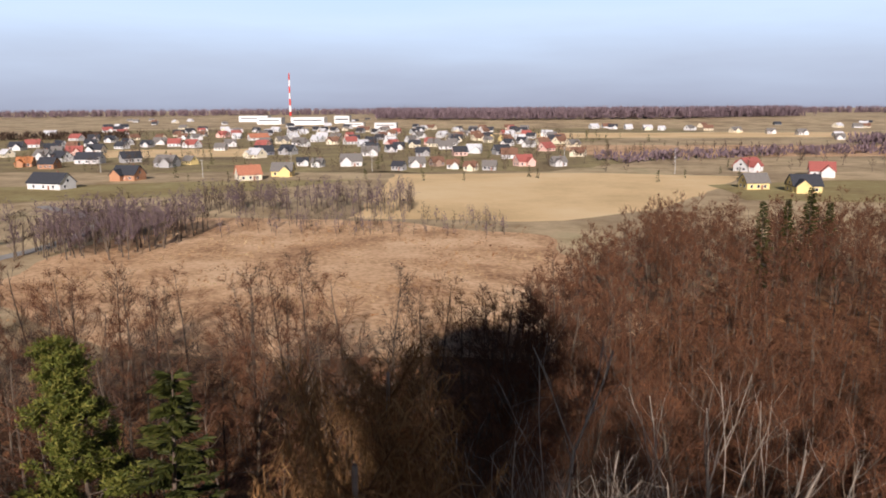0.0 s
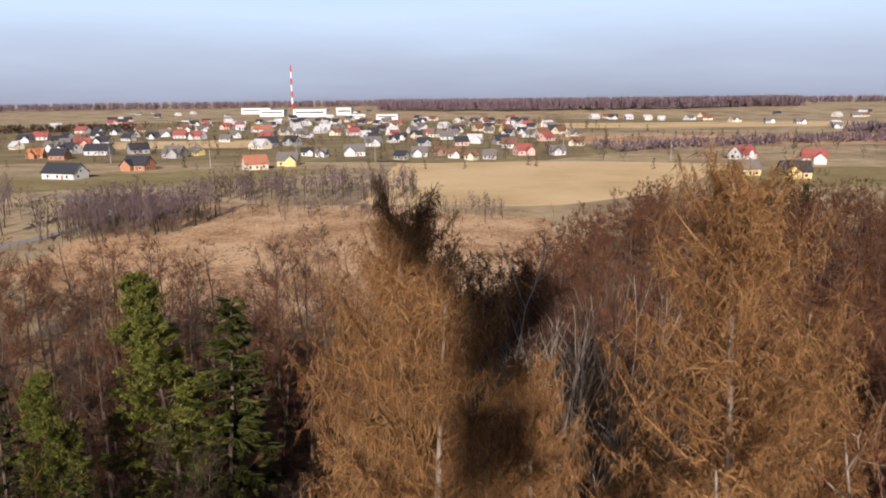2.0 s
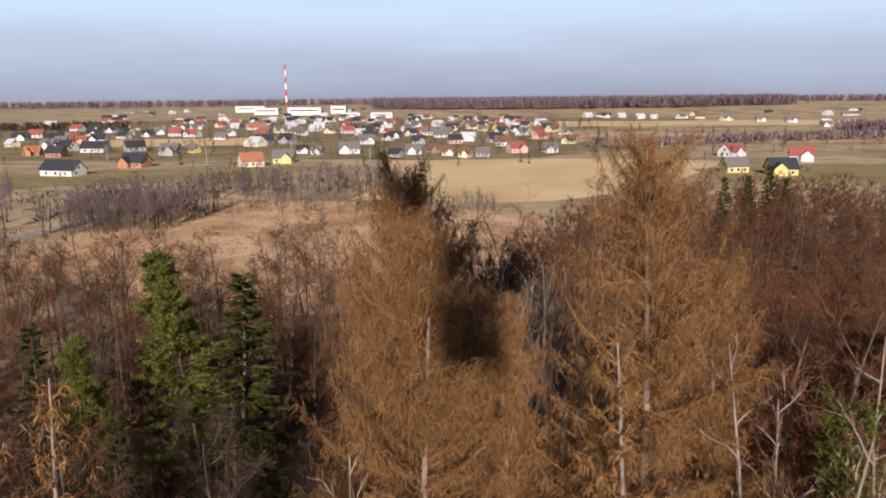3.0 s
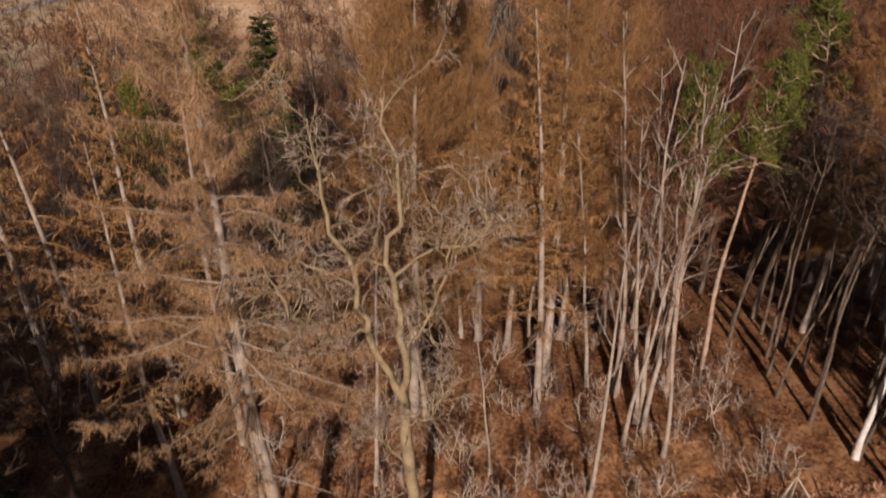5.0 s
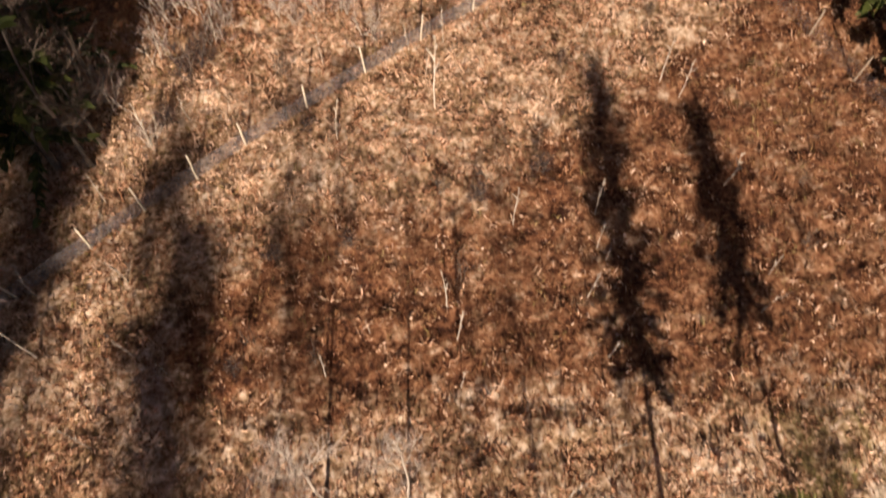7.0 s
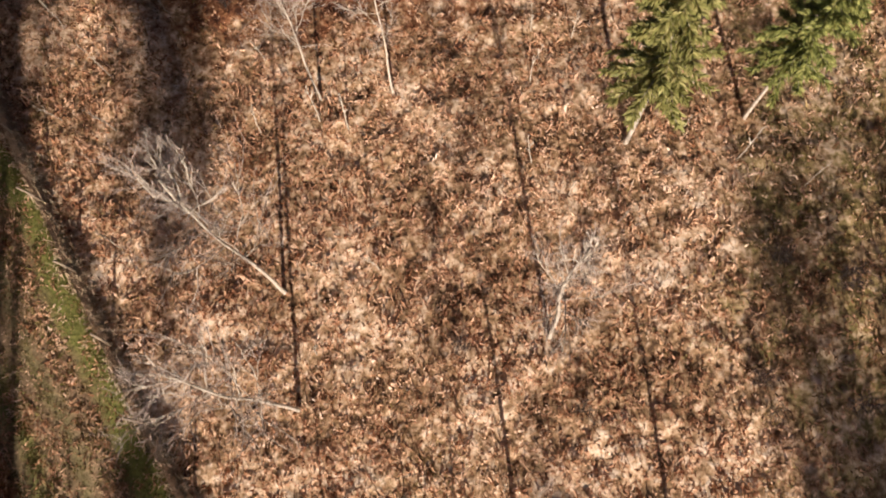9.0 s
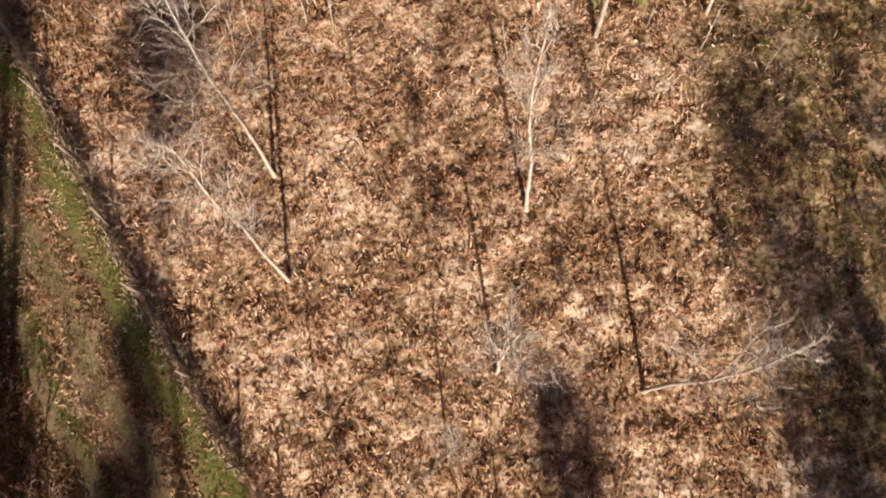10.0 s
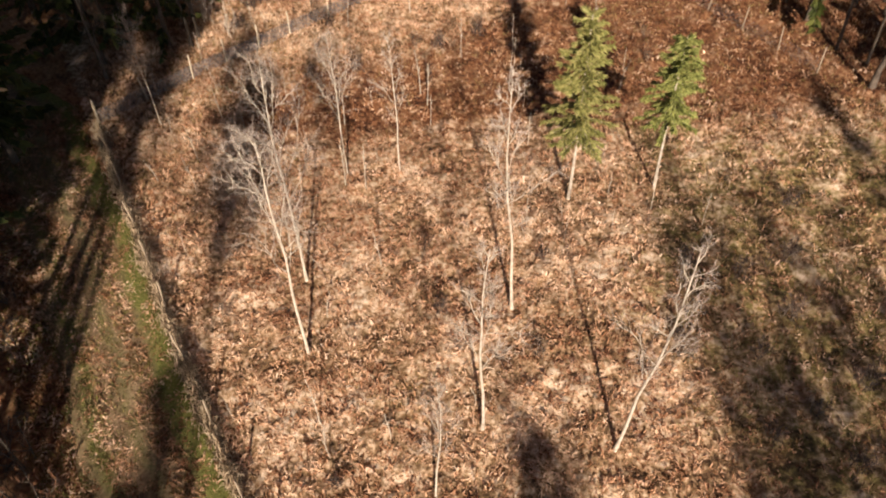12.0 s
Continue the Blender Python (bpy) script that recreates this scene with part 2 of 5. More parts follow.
M["red_twig"] = island_mat("red_brown_twigs", [(0.0, (0.0717, 0.0298, 0.0153)), (0.5, (0.151, 0.0647, 0.0313)), (1.0, (0.251, 0.12, 0.0555))], 0.8, through_light=0.05, tone=0.22)
# distance haze put into the colour: paler and more mauve than near twigs
M["hazed_twig"] = island_mat("hazed_far_twigs", [(0.0, (0.119, 0.0856, 0.097)), (0.5, (0.188, 0.137, 0.15)), (1.0, (0.258, 0.187, 0.201))], 0.85, tone=0.1)
M["bramble"] = island_mat("bramble", [(0.0, (0.0897, 0.0418, 0.0216)), (0.4, (0.179, 0.1, 0.0432)), (0.7, (0.215, 0.167, 0.0504)), (1.0, (0.359, 0.234, 0.108))], 0.7, 0.2, 0.15)
M["young_bark"] = noise_mat("young_birch_bark", [(0.25, (0.3, 0.23, 0.16)), (0.5, (0.48, 0.39, 0.29)), (0.8, (0.6, 0.52, 0.41))], 2.5, 8, 0.8, 0.005, False)
M["grey_twig"] = island_mat("grey_brown_twigs", [(0.0, (0.0338, 0.0211, 0.0147)), (0.5, (0.073, 0.0476, 0.0318)), (1.0, (0.125, 0.0877, 0.0587))], 0.8, through_light=0.05, tone=0.18)
M["dark_twig"] = island_mat("dark_purple_twigs", [(0.0, (0.03, 0.018, 0.015)), (0.5, (0.06, 0.036, 0.03)), (1.0, (0.1, 0.066, 0.052))], 0.85, tone=0.15)
M["stone"] = noise_mat("pale_stone", [(0.25, (0.18, 0.133, 0.0825)), (0.5, (0.276, 0.215, 0.143)), (0.8, (0.348, 0.284, 0.198))], 2.0, 14, 0.9, 0.02)
M["pale_twig"] = island_mat("pale_twigs", [(0.0, (0.24, 0.179, 0.134)), (0.5, (0.38, 0.291, 0.227)), (1.0, (0.52, 0.423, 0.336))], 0.75, through_light=0.05, tone=0.1)
M["spruce_needle"] = island_mat("spruce_needles", [(0.0, (0.0229, 0.0286, 0.00612)), (0.5, (0.0536, 0.0638, 0.0128)), (1.0, (0.0998, 0.102, 0.0229))], 0.6, through_light=0.2, tone=0.2)
M["mid_needle"] = island_mat("mid_green_needles", [(0.0, (0.096, 0.108, 0.0255)), (0.5, (0.216, 0.227, 0.0595)), (1.0, (0.384, 0.367, 0.111))], 0.6, through_light=0.25, tone=0.1)
M["light_needle"] = island_mat("light_needles", [(0.0, (0.16, 0.156, 0.038)), (0.5, (0.32, 0.304, 0.0855)), (1.0, (0.5, 0.432, 0.162))], 0.6, through_light=0.3, tone=0.1)
M["pine_needle"] = island_mat("pine_needles", [(0.0, (0.0571, 0.072, 0.0129)), (0.5, (0.128, 0.145, 0.0259)), (1.0, (0.229, 0.215, 0.0452))], 0.6, through_light=0.2, tone=0.15)
M["post"] = noise_mat("weathered_post_wood", [(0.2, (0.38, 0.3, 0.2)), (0.8, (0.62, 0.52, 0.38))], 3, 20, 0.85, 0.004, False)
M["dark_post"] = noise_mat("grey_brown_post_wood", [(0.2, (0.2, 0.14, 0.09)), (0.8, (0.38, 0.29, 0.2))], 3, 20, 0.9, 0.004, False)
M["rusty_wire"] = plain("rusty_wire", (0.42, 0.31, 0.21), 0.8, 0.15, 3)
M["wire"] = plain("galvanised_wire", (0.26, 0.25, 0.25), 0.5, 0.1, 3, 0.6)
for key, col in {"w": (0.7, 0.69, 0.67), "o": (0.48, 0.25, 0.14), "y": (0.78, 0.62, 0.27), "c": (0.78, 0.7, 0.52), "p": (0.74, 0.5, 0.42), "g": (0.42, 0.41, 0.4), "b": (0.36, 0.25, 0.19), "d": (0.16, 0.16, 0.18)}.items():
    M["wall_" + key] = plain("plaster_" + key, col, 0.85, 0.06, 0.4)
# 'r' tiles dulled: some of the valley's haze is worked into their red
for key, col in {"d": (0.055, 0.058, 0.068), "r": (0.38, 0.12, 0.1), "O": (0.48, 0.2, 0.12), "g": (0.2, 0.185, 0.17), "w": (0.62, 0.62, 0.63), "b": (0.22, 0.12, 0.08), "o": (0.5, 0.2, 0.08)}.items():
    M["roof_" + key] = plain("roof_" + key, col, 0.6, 0.15, 1.2)
M["glass"] = plain("dark_window_glass", (0.04, 0.045, 0.055), 0.12, 0.2, 0.5)
M["frame_white"] = plain("white_frame", (0.78, 0.78, 0.76), 0.5, 0.04)
M["brick"] = plain("chimney_brick", (0.3, 0.15, 0.1), 0.9, 0.2, 4)
M["mast_red"] = plain("mast_red", (0.62, 0.07, 0.05), 0.6, 0.05, 0.05)
M["mast_white"] = plain("mast_white", (0.8, 0.8, 0.8), 0.6, 0.05, 0.05)
M["concrete"] = plain("concrete", (0.5, 0.49, 0.46), 0.9, 0.12, 0.5)
M["asphalt"] = plain("worn_asphalt", (0.36, 0.35, 0.33), 0.9, 0.15, 0.6)
M["fabric"] = plain("balloon_fabric", (0.5, 0.08, 0.06), 0.7, 0.08, 0.6)
M["wicker"] = plain("wicker", (0.32, 0.2, 0.1), 0.8, 0.25, 12)
M["steel"] = plain("steel", (0.5, 0.5, 0.5), 0.35, 0.1, 4, 0.9)
M["rope"] = plain("rope", (0.35, 0.3, 0.24), 0.9, 0.2, 20)


def haze_sky():
    """The pale hazy air that closes the view all round."""
    m = bpy.data.materials.new("hazy_horizon")
    m.use_nodes = True
    nt = m.node_tree
    nt.nodes.remove(nt.nodes["Principled BSDF"])
    g = nt.nodes.new("ShaderNodeNewGeometry")
    x = nt.nodes.new("ShaderNodeSeparateXYZ")
    nt.links.new(g.outputs["Position"], x.inputs[0])
    h = nt.nodes.new("ShaderNodeMath")
    h.operation = "MULTIPLY_ADD"
    nt.links.new(x.outputs[2], h.inputs[0])
    h.inputs[1].default_value = 1 / 900
    h.inputs[2].default_value = 0.05
    soft = tex(nt, 1.0, 5.0, 0.55)
    wide = nt.nodes.new("ShaderNodeVectorMath")
    wide.operation = "MULTIPLY"
    nt.links.new(g.outputs["Position"], wide.inputs[0])
    wide.inputs[1].default_value = (0.0007, 0.0007, 0.0045)
    nt.links.new(wide.outputs[0], soft.node.inputs["Vector"])
    add = nt.nodes.new("ShaderNodeMath")
    add.operation = "MULTIPLY_ADD"
    nt.links.new(soft, add.inputs[0])
    add.inputs[1].default_value = 0.3
    sub = nt.nodes.new("ShaderNodeMath")
    sub.operation = "SUBTRACT"
    nt.links.new(h.outputs[0], sub.inputs[0])
    sub.inputs[1].default_value = 0.15
    nt.links.new(sub.outputs[0], add.inputs[2])
    col = ramp(nt, [(0.0, (0.31, 0.34, 0.39)), (0.1, (0.38, 0.42, 0.48)), (0.35, (0.5, 0.58, 0.65)), (0.65, (0.62, 0.77, 0.88)), (1.0, (0.52, 0.72, 0.9))], add.outputs[0])
    e = nt.nodes.new("ShaderNodeEmission")
    e.inputs[1].default_value = SKY_GLOW
    nt.links.new(col, e.inputs[0])
    nt.links.new(e.outputs[0], nt.nodes["Material Output"].inputs[0])
    return m


SKY_GLOW = 1.12
M["haze"] = haze_sky()


def track_material():
    m, nt, b = base("track_grass_and_earth", 0.95)
    a = nt.nodes.new("ShaderNodeAttribute")
    a.attribute_name = "across"
    w = nt.nodes.new("ShaderNodeMath")
    w.operation = "MULTIPLY_ADD"
    nt.links.new(tex(nt, 0.9, 5.0), w.inputs[0])
    w.inputs[1].default_value = 0.24
    nt.links.new(a.outputs["Fac"], w.inputs[2])
    green, earth, straw = (0.17, 0.17, 0.045), (0.2, 0.13, 0.075), (0.34, 0.23, 0.135)
    col = ramp(nt, [(0.1, straw), (0.15, green), (0.3, green), (0.42, earth), (0.52, straw), (0.62, (0.2, 0.16, 0.075)), (0.72, earth), (0.82, straw), (0.92, (0.2, 0.19, 0.06)), (1.0, (0.24, 0.17, 0.09))], w.outputs[0])
    grain = tex(nt, 7.0, 5.0)
    col = mix(nt, col, ramp(nt, [(0.3, (0.55, 0.55, 0.5)), (0.7, (1.35, 1.3, 1.25))], grain), 1.0, "MULTIPLY")
    nt.links.new(col, b.inputs["Base Color"])
    bump(nt, b, grain, 0.9, 0.05)
    return m


M["track"] = track_material()


# ---- mesh helpers ----
class Soup:
    """Gathers vertices and faces of many pieces for one mesh."""

    def __init__(self):
        self.v, self.f, self.n = [], [], 0

    def add(self, verts, faces):
        self.v.append(np.asarray(verts, float))
        self.f.append((np.asarray(faces, int) + self.n))
        self.n += len(verts)

    def tube(self, path, radii, sides=5):
        path = np.asarray(path, float)
        n = len(path)
        d = np.gradient(path, axis=0)
        d /= np.linalg.norm(d, axis=1)[:, None] + 1e-9
        up = np.array([0.31, 0.95, 0.05]) if abs(d[0][2]) > 0.5 else np.array([0.05, 0.1, 0.99])
        a = np.cross(d, up)
        a /= np.linalg.norm(a, axis=1)[:, None] + 1e-9
        b = np.cross(d, a)
        ang = np.arange(sides) * 2 * math.pi / sides
        ring = np.cos(ang)[None, :, None] * a[:, None] + np.sin(ang)[None, :, None] * b[:, None]
        verts = (path[:, None] + ring * np.asarray(radii)[:, None, None]).reshape(-1, 3)
        i, j = np.meshgrid(np.arange(n - 1), np.arange(sides), indexing="ij")
        k = (j + 1) % sides
        quads = np.stack([i * sides + j, i * sides + k, (i + 1) * sides + k, (i + 1) * sides + j], -1).reshape(-1, 4)
        tris = np.concatenate([quads[:, [0, 1, 2]], quads[:, [0, 2, 3]]])
        self.add(verts, tris)

    def blades(self, start, end, width, rng, bend=None):
        """Tapered slips from start to end; with bend, in two lengths by way of a middle point."""
        start, end = np.asarray(start, float), np.asarray(end, float)
        m = len(start)
        if not m:
            return
        d = end - start
        side = np.cross(d, rng.normal(size=(m, 3)))
        side /= np.linalg.norm(side, axis=1)[:, None] + 1e-9
        w = (np.asarray(width) * np.ones(m))[:, None] * 0.5
        o = np.arange(m)[:, None]
        if bend is None:
            self.add(np.stack([start - side * w, start + side * w, end], 1).reshape(-1, 3), o * 3 + [[0, 1, 2]])
        else:
            v = np.stack([start - side * w, start + side * w, bend - side * w * 0.8, bend + side * w * 0.8, end], 1).reshape(-1, 3)
            f = np.concatenate([o * 5 + [[0, 1, 3]], o * 5 + [[0, 3, 2]], o * 5 + [[2, 3, 4]]])
            self.add(v, f)

    def box(self, lo, hi):
        x0, y0, z0 = lo
        x1, y1, z1 = hi
        v = [(x0, y0, z0), (x1, y0, z0), (x1, y1, z0), (x0, y1, z0), (x0, y0, z1), (x1, y0, z1), (x1, y1, z1), (x0, y1, z1)]
        q = [(0, 3, 2, 1), (4, 5, 6, 7), (0, 1, 5, 4), (1, 2, 6, 5), (2, 3, 7, 6), (3, 0, 4, 7)]
        self.add(v, [t for a, b, c, d in q for t in ((a, b, c), (a, c, d))])

    def mesh(self, name, *mats, smooth_shade=False):
        me = bpy.data.meshes.new(name)
        v = np.concatenate(self.v)
        f = np.concatenate(self.f)
        me.vertices.add(len(v))
        me.vertices.foreach_set("co", v.ravel())
        me.loops.add(f.size)
        me.loops.foreach_set("vertex_index", f.ravel())
        me.polygons.add(len(f))
        me.polygons.foreach_set("loop_start", np.arange(len(f)) * 3)
        me.polygons.foreach_set("use_smooth", np.full(len(f), smooth_shade))
        me.update()
        me.validate()
        for m in mats:
            me.materials.append(m)
        return me


def part(name, soup, material, parent, label="", smooth_shade=False):
    me = soup if isinstance(soup, bpy.types.Mesh) else soup.mesh(name, material, smooth_shade=smooth_shade)
    ob = new(name, me)
    ob.parent = parent
    if label:
        tagged(ob, label)
    return ob


def thing(name, label, category, group="", kind="", at=(0, 0, 0), turn=0.0, size=1.0):
    ob = new(name)
    ob.empty_display_size = 0.3
    ob.matrix_world = Matrix.LocRotScale(at, Euler((0, 0, turn)), (size, size, size))
    return tagged(ob, label, category, group, kind)


# ---- ground: one sheet to the horizon ----
def graded(lo, a, b, hi, step, grow):
    mid = list(np.arange(a, b + step / 2, step))
    out, s, p = [], step, b
    while p < hi:
        s *= grow
        p += s
        out.append(min(p, hi))
    low, s, p = [], step, a
    while p > lo:
        s *= grow
        p -= s
        low.append(max(p, lo))
    return np.array(low[::-1] + mid + out)


def make_ground():
    xs = graded(-4700, -18, 26, 4700, 0.26, 1.13)
    ys = graded(-900, -38, 20, 4800, 0.26, 1.11)
    s = Soup()
    v = np.empty((len(ys), len(xs), 3))
    for i, y in enumerate(ys):
        for j, x in enumerate(xs):
            z = ground_z(x, y)
            if -48 < y < 60 and -45 < x < 45:
                z += relief(x, y)
            v[i, j] = (x, y, z)
    i, j = np.meshgrid(np.arange(len(ys) - 1), np.arange(len(xs) - 1), indexing="ij")
    n = len(xs)
    a = i * n + j
    f = np.concatenate([np.stack([a, a + 1, a + n + 1], -1).reshape(-1, 3), np.stack([a, a + n + 1, a + n], -1).reshape(-1, 3)])
    s.add(v.reshape(-1, 3), f)
    me = s.mesh("ground", M["soil"], M["bracken_floor"], smooth_shade=True)
    cx, cy = (xs[1:] + xs[:-1]) / 2, (ys[1:] + ys[:-1]) / 2
    kinds = np.array([[open_ground(x, y) for x in cx] for y in cy]).ravel().astype(np.int32)
    for name, weight, top in (("rust", rusty, 0.72), ("moss", mossy, 0.56)):
        grid = [[top * weight(x, y) if -60 < y < 40 and -40 < x < 50 else 0.0 for x in xs] for y in ys]
        me.attributes.new(name, "FLOAT", "POINT").data.foreach_set("value", np.array(grid).ravel())
    me.polygons.foreach_set("material_index", np.concatenate([kinds, kinds]))
    return tagged(new("ground", me), "brown leaf-littered forest ground running out to valley fields", "ground", kind="structure")


def patch(name, outline, z, material, label, wobble=3.0, seed=0, step=6.0):
    """A flat piece of land with an uneven edge, just above the ground sheet."""
    rng = np.random.default_rng(seed)
    pts = []
    m = len(outline)
    for k in range(m):
        a, b = np.array(outline[k], float), np.array(outline[(k + 1) % m], float)
        n = max(2, int(np.linalg.norm(b - a) / step))
        nrm = np.array([-(b - a)[1], (b - a)[0]]) / np.linalg.norm(b - a)
        for q in range(n):
            p = a + (b - a) * q / n
            pts.append(p + nrm * wobble * noise.noise((p[0] * 0.05, p[1] * 0.05, seed)))
    bm = bmesh.new()
    bm.faces.new([bm.verts.new((p[0], p[1], 0)) for p in pts])
    bmesh.ops.triangulate(bm, faces=bm.faces[:])
    if bm.faces[:][0].normal.z < 0:
        bmesh.ops.reverse_faces(bm, faces=bm.faces[:])
    me = bpy.data.meshes.new(name)
    bm.to_mesh(me)
    bm.free()
    me.materials.append(material)
    ob = new(name, me)
    ob.location = (0, 0, z)
    return tagged(ob, label, "ground", kind="structure")


make_ground()
VALLEY = -11.0
ring = Soup()
ring.tube([(0, 0, -60), (0, 0, 300), (0, 0, 1000)], [4600, 4600, 4600], 96)
tagged(new("backdrop", ring.mesh("backdrop", M["haze"], smooth_shade=True)), "pale blue hazy sky low over the horizon", "sky", kind="structure")
patch("meadow", [(-110, 165), (-60, 132), (10, 126), (30, 150), (20, 235), (-30, 262), (-100, 270), (-108, 215)], VALLEY + 0.06, M["meadow"], "dry straw-coloured meadow below the wood", 6, 1)
patch("field", [(-45, 268), (30, 262), (72, 300), (112, 360), (140, 415), (60, 436), (-46, 428), (-44, 330)], VALLEY + 0.08, M["field"], "pale yellow-green mown field before the village", 4, 2)
patch("field", [(-250, 290), (-120, 330), (-60, 400), (-150, 388), (-280, 350)], VALLEY + 0.12, M["pasture"], "pale pasture beside the dark-roofed houses", 4, 3)
patch("garden_ground", [(-470, 455), (-300, 440), (-130, 442), (40, 446), (95, 500), (100, 760), (330, 1060), (300, 1180), (-200, 1240), (-620, 1150)], VALLEY + 0.05, M["gardens"], "brown and green gardens between the village houses", 10, 9, 12)
patch("field", [(-300, 560), (-180, 570), (-170, 680), (-330, 660)], VALLEY + 0.08, M["field"], "open straw-coloured plot among the village houses", 5, 4)
patch("field", [(90, 560), (360, 560), (420, 700), (60, 720)], VALLEY + 0.08, M["meadow"], "dry tussocky pasture behind the red-roofed houses", 8, 5)
patch("field", [(60, 860), (420, 860), (520, 1000), (20, 1020)], VALLEY + 0.08, M["field"], "far strip of pale grassland", 8, 6)
patch("field", [(108, 318), (180, 306), (270, 312), (280, 400), (170, 392), (112, 372)], VALLEY + 0.12, M["pasture"], "green lawn by the yellow houses", 4, 7)


# ---- trees ----
def unit(v):
    return v / (np.linalg.norm(v) + 1e-9)


def limb(rng, start, way, length, rise, n=5, wiggle=0.12):
    pts = [np.array(start, float)]
    d = unit(np.array(way, float))
    for _ in range(n):
        d = unit(d + rng.normal(size=3) * wiggle + np.array([0, 0, rise]))
        pts.append(pts[-1] + d * length / n)
    return np.array(pts)


def on(path, t):
    t = t * (len(path) - 1)
    i = min(int(t), len(path) - 2)
    return path[i] + (path[i + 1] - path[i]) * (t - i), unit(path[i + 1] - path[i])


def bare_tree(seed, h, r, first=0.35, limbs=13, spread=0.32, steep=0.8, stems=1, n2=6, n3=6, n4=4, twig_w=0.03, thick=1.0, rise=0.07, sides=(8, 5, 3), segs=(6, 4), twig_l=1.0, fan=0.12, wild=0.5, tip=0.012):
    """A leafless broadleaf: wood down to the second order, and a crown of twigs."""
    rng = np.random.default_rng(seed)
    wood, crown = Soup(), Soup()
    st, en, mid, s4, e4 = [], [], [], [], []
    for s in range(stems):
        lean = rng.normal(size=2) * (0.03 if stems == 1 else fan)
        hh = h * (1 if s == 0 else rng.uniform(0.75, 0.95))
        trunk = limb(rng, (0.25 * s * math.cos(s * 2.2), 0.25 * s * math.sin(s * 2.2), -0.3), (lean[0], lean[1], 1), hh * 0.93, 0.03, 11, 0.05)
        tt = np.linspace(0, 1, 12)
        wood.tube(trunk, r * (1 - 0.9 * tt) * (1 + 0.5 * np.exp(-tt * 25)) + tip, sides[0])
        for k in range(limbs):
            u = first + (1 - first) * (k + rng.random()) / limbs
            p, d = on(trunk, min(u, 0.97))
            az = k * 2.4 + rng.normal() * 0.5
            out = np.array([math.cos(az), math.sin(az), steep * rng.uniform(0.5, 1.4)])
            ln = h * spread * (1.15 - 0.75 * (u - first) / (1 - first)) * rng.uniform(0.65, 1.15)
            b1 = limb(rng, p, out, ln, rise, segs[0], 0.16)
            r1 = max(0.03, r * (1 - 0.85 * u) * 0.55) * thick
            wood.tube(b1, np.linspace(r1, tip, segs[0] + 1), sides[1])
            for q in range(n2):
                p2, d2 = on(b1, rng.uniform(0.25, 1.0))
                b2 = limb(rng, p2, d2 + rng.normal(size=3) * wild, ln * rng.uniform(0.25, 0.5), rise * 1.2, segs[1], 0.18)
                wood.tube(b2, np.linspace(max(r1 * 0.4, 0.014), 0.006, segs[1] + 1), sides[2])
                for w in range(n3):
                    p3, d3 = on(b2, rng.uniform(0.15, 1.0))
                    b3 = limb(rng, p3, d3 + rng.normal(size=3) * wild, ln * twig_l * rng.uniform(0.13, 0.28), rise, 2, 0.2)
                    st.append(b3[0]), mid.append(b3[1]), en.append(b3[2])
                    for _ in range(n4):
                        p4, d4 = on(b3, rng.uniform(0.2, 1.0))
                        s4.append(p4), e4.append(p4 + unit(d4 + rng.normal(size=3) * wild * 1.1) * ln * twig_l * rng.uniform(0.07, 0.17))
    crown.blades(st, en, twig_w, rng, np.array(mid))
    crown.blades(s4, e4, twig_w * 0.8, rng)
    return wood, crown


def forked_birch(seed, h, r, stems=3, levels=5, lean=0.13):
    """A birch clump: slender stems that fork again and again into fine upright tips."""
    rng = np.random.default_rng(seed)
    wood, crown = Soup(), Soup()
    st, en, mid, s4, e4 = [], [], [], [], []

    def grow(p, d, length, r0, level):
        path = limb(rng, p, d, length, 0.06, 6 if level == 0 else 4, 0.06)
        r1 = r0 * 0.72
        wood.tube(path, np.linspace(r0, r1, len(path)), (7, 6, 5, 4, 4, 3)[level])
        way = unit(path[-1] - path[-2])
        if level >= 1:
            for _ in range(3):
                q, dq = on(path, rng.uniform(0.15, 1.0))
                b = limb(rng, q, dq + rng.normal(size=3) * 0.5, rng.uniform(0.6, 1.5), 0.05, 3, 0.14)
                wood.tube(b, np.linspace(min(0.012, r1 * 0.6), 0.004, 4), 3)
                for _ in range(3):
                    q2, d2 = on(b, rng.uniform(0.2, 1.0))
                    b3 = limb(rng, q2, d2 + rng.normal(size=3) * 0.45, rng.uniform(0.3, 0.8), 0.03, 2, 0.15)
                    st.append(b3[0]), mid.append(b3[1]), en.append(b3[2])
                    for _ in range(2):
                        q3, d3 = on(b3, rng.uniform(0.2, 1.0))
                        s4.append(q3), e4.append(q3 + unit(d3 + rng.normal(size=3) * 0.5) * rng.uniform(0.15, 0.4))
        if level == levels:
            return
        side = unit(np.cross(way, rng.normal(size=3)))
        for k, (turn, part_r) in enumerate(((0.16, 1.0), (-0.34, 0.72), (0.4, 0.5))[:3 if rng.random() < 0.25 else 2]):
            grow(path[-1], way + side * turn * rng.uniform(0.7, 1.4), length * (0.6 if level == 0 else 0.8) * rng.uniform(0.8, 1.15), r1 * part_r, level + 1)

    for s in range(stems):
        a = s * 2.2 + rng.random()
        grow((0.3 * math.cos(a), 0.3 * math.sin(a), -0.3), (lean * math.cos(a), lean * math.sin(a), 1), h * rng.uniform(0.3, 0.37), r * rng.uniform(0.75, 1.0), 0)
    crown.blades(st, en, 0.012, rng, np.array(mid))
    crown.blades(s4, e4, 0.01, rng)
    return wood, crown


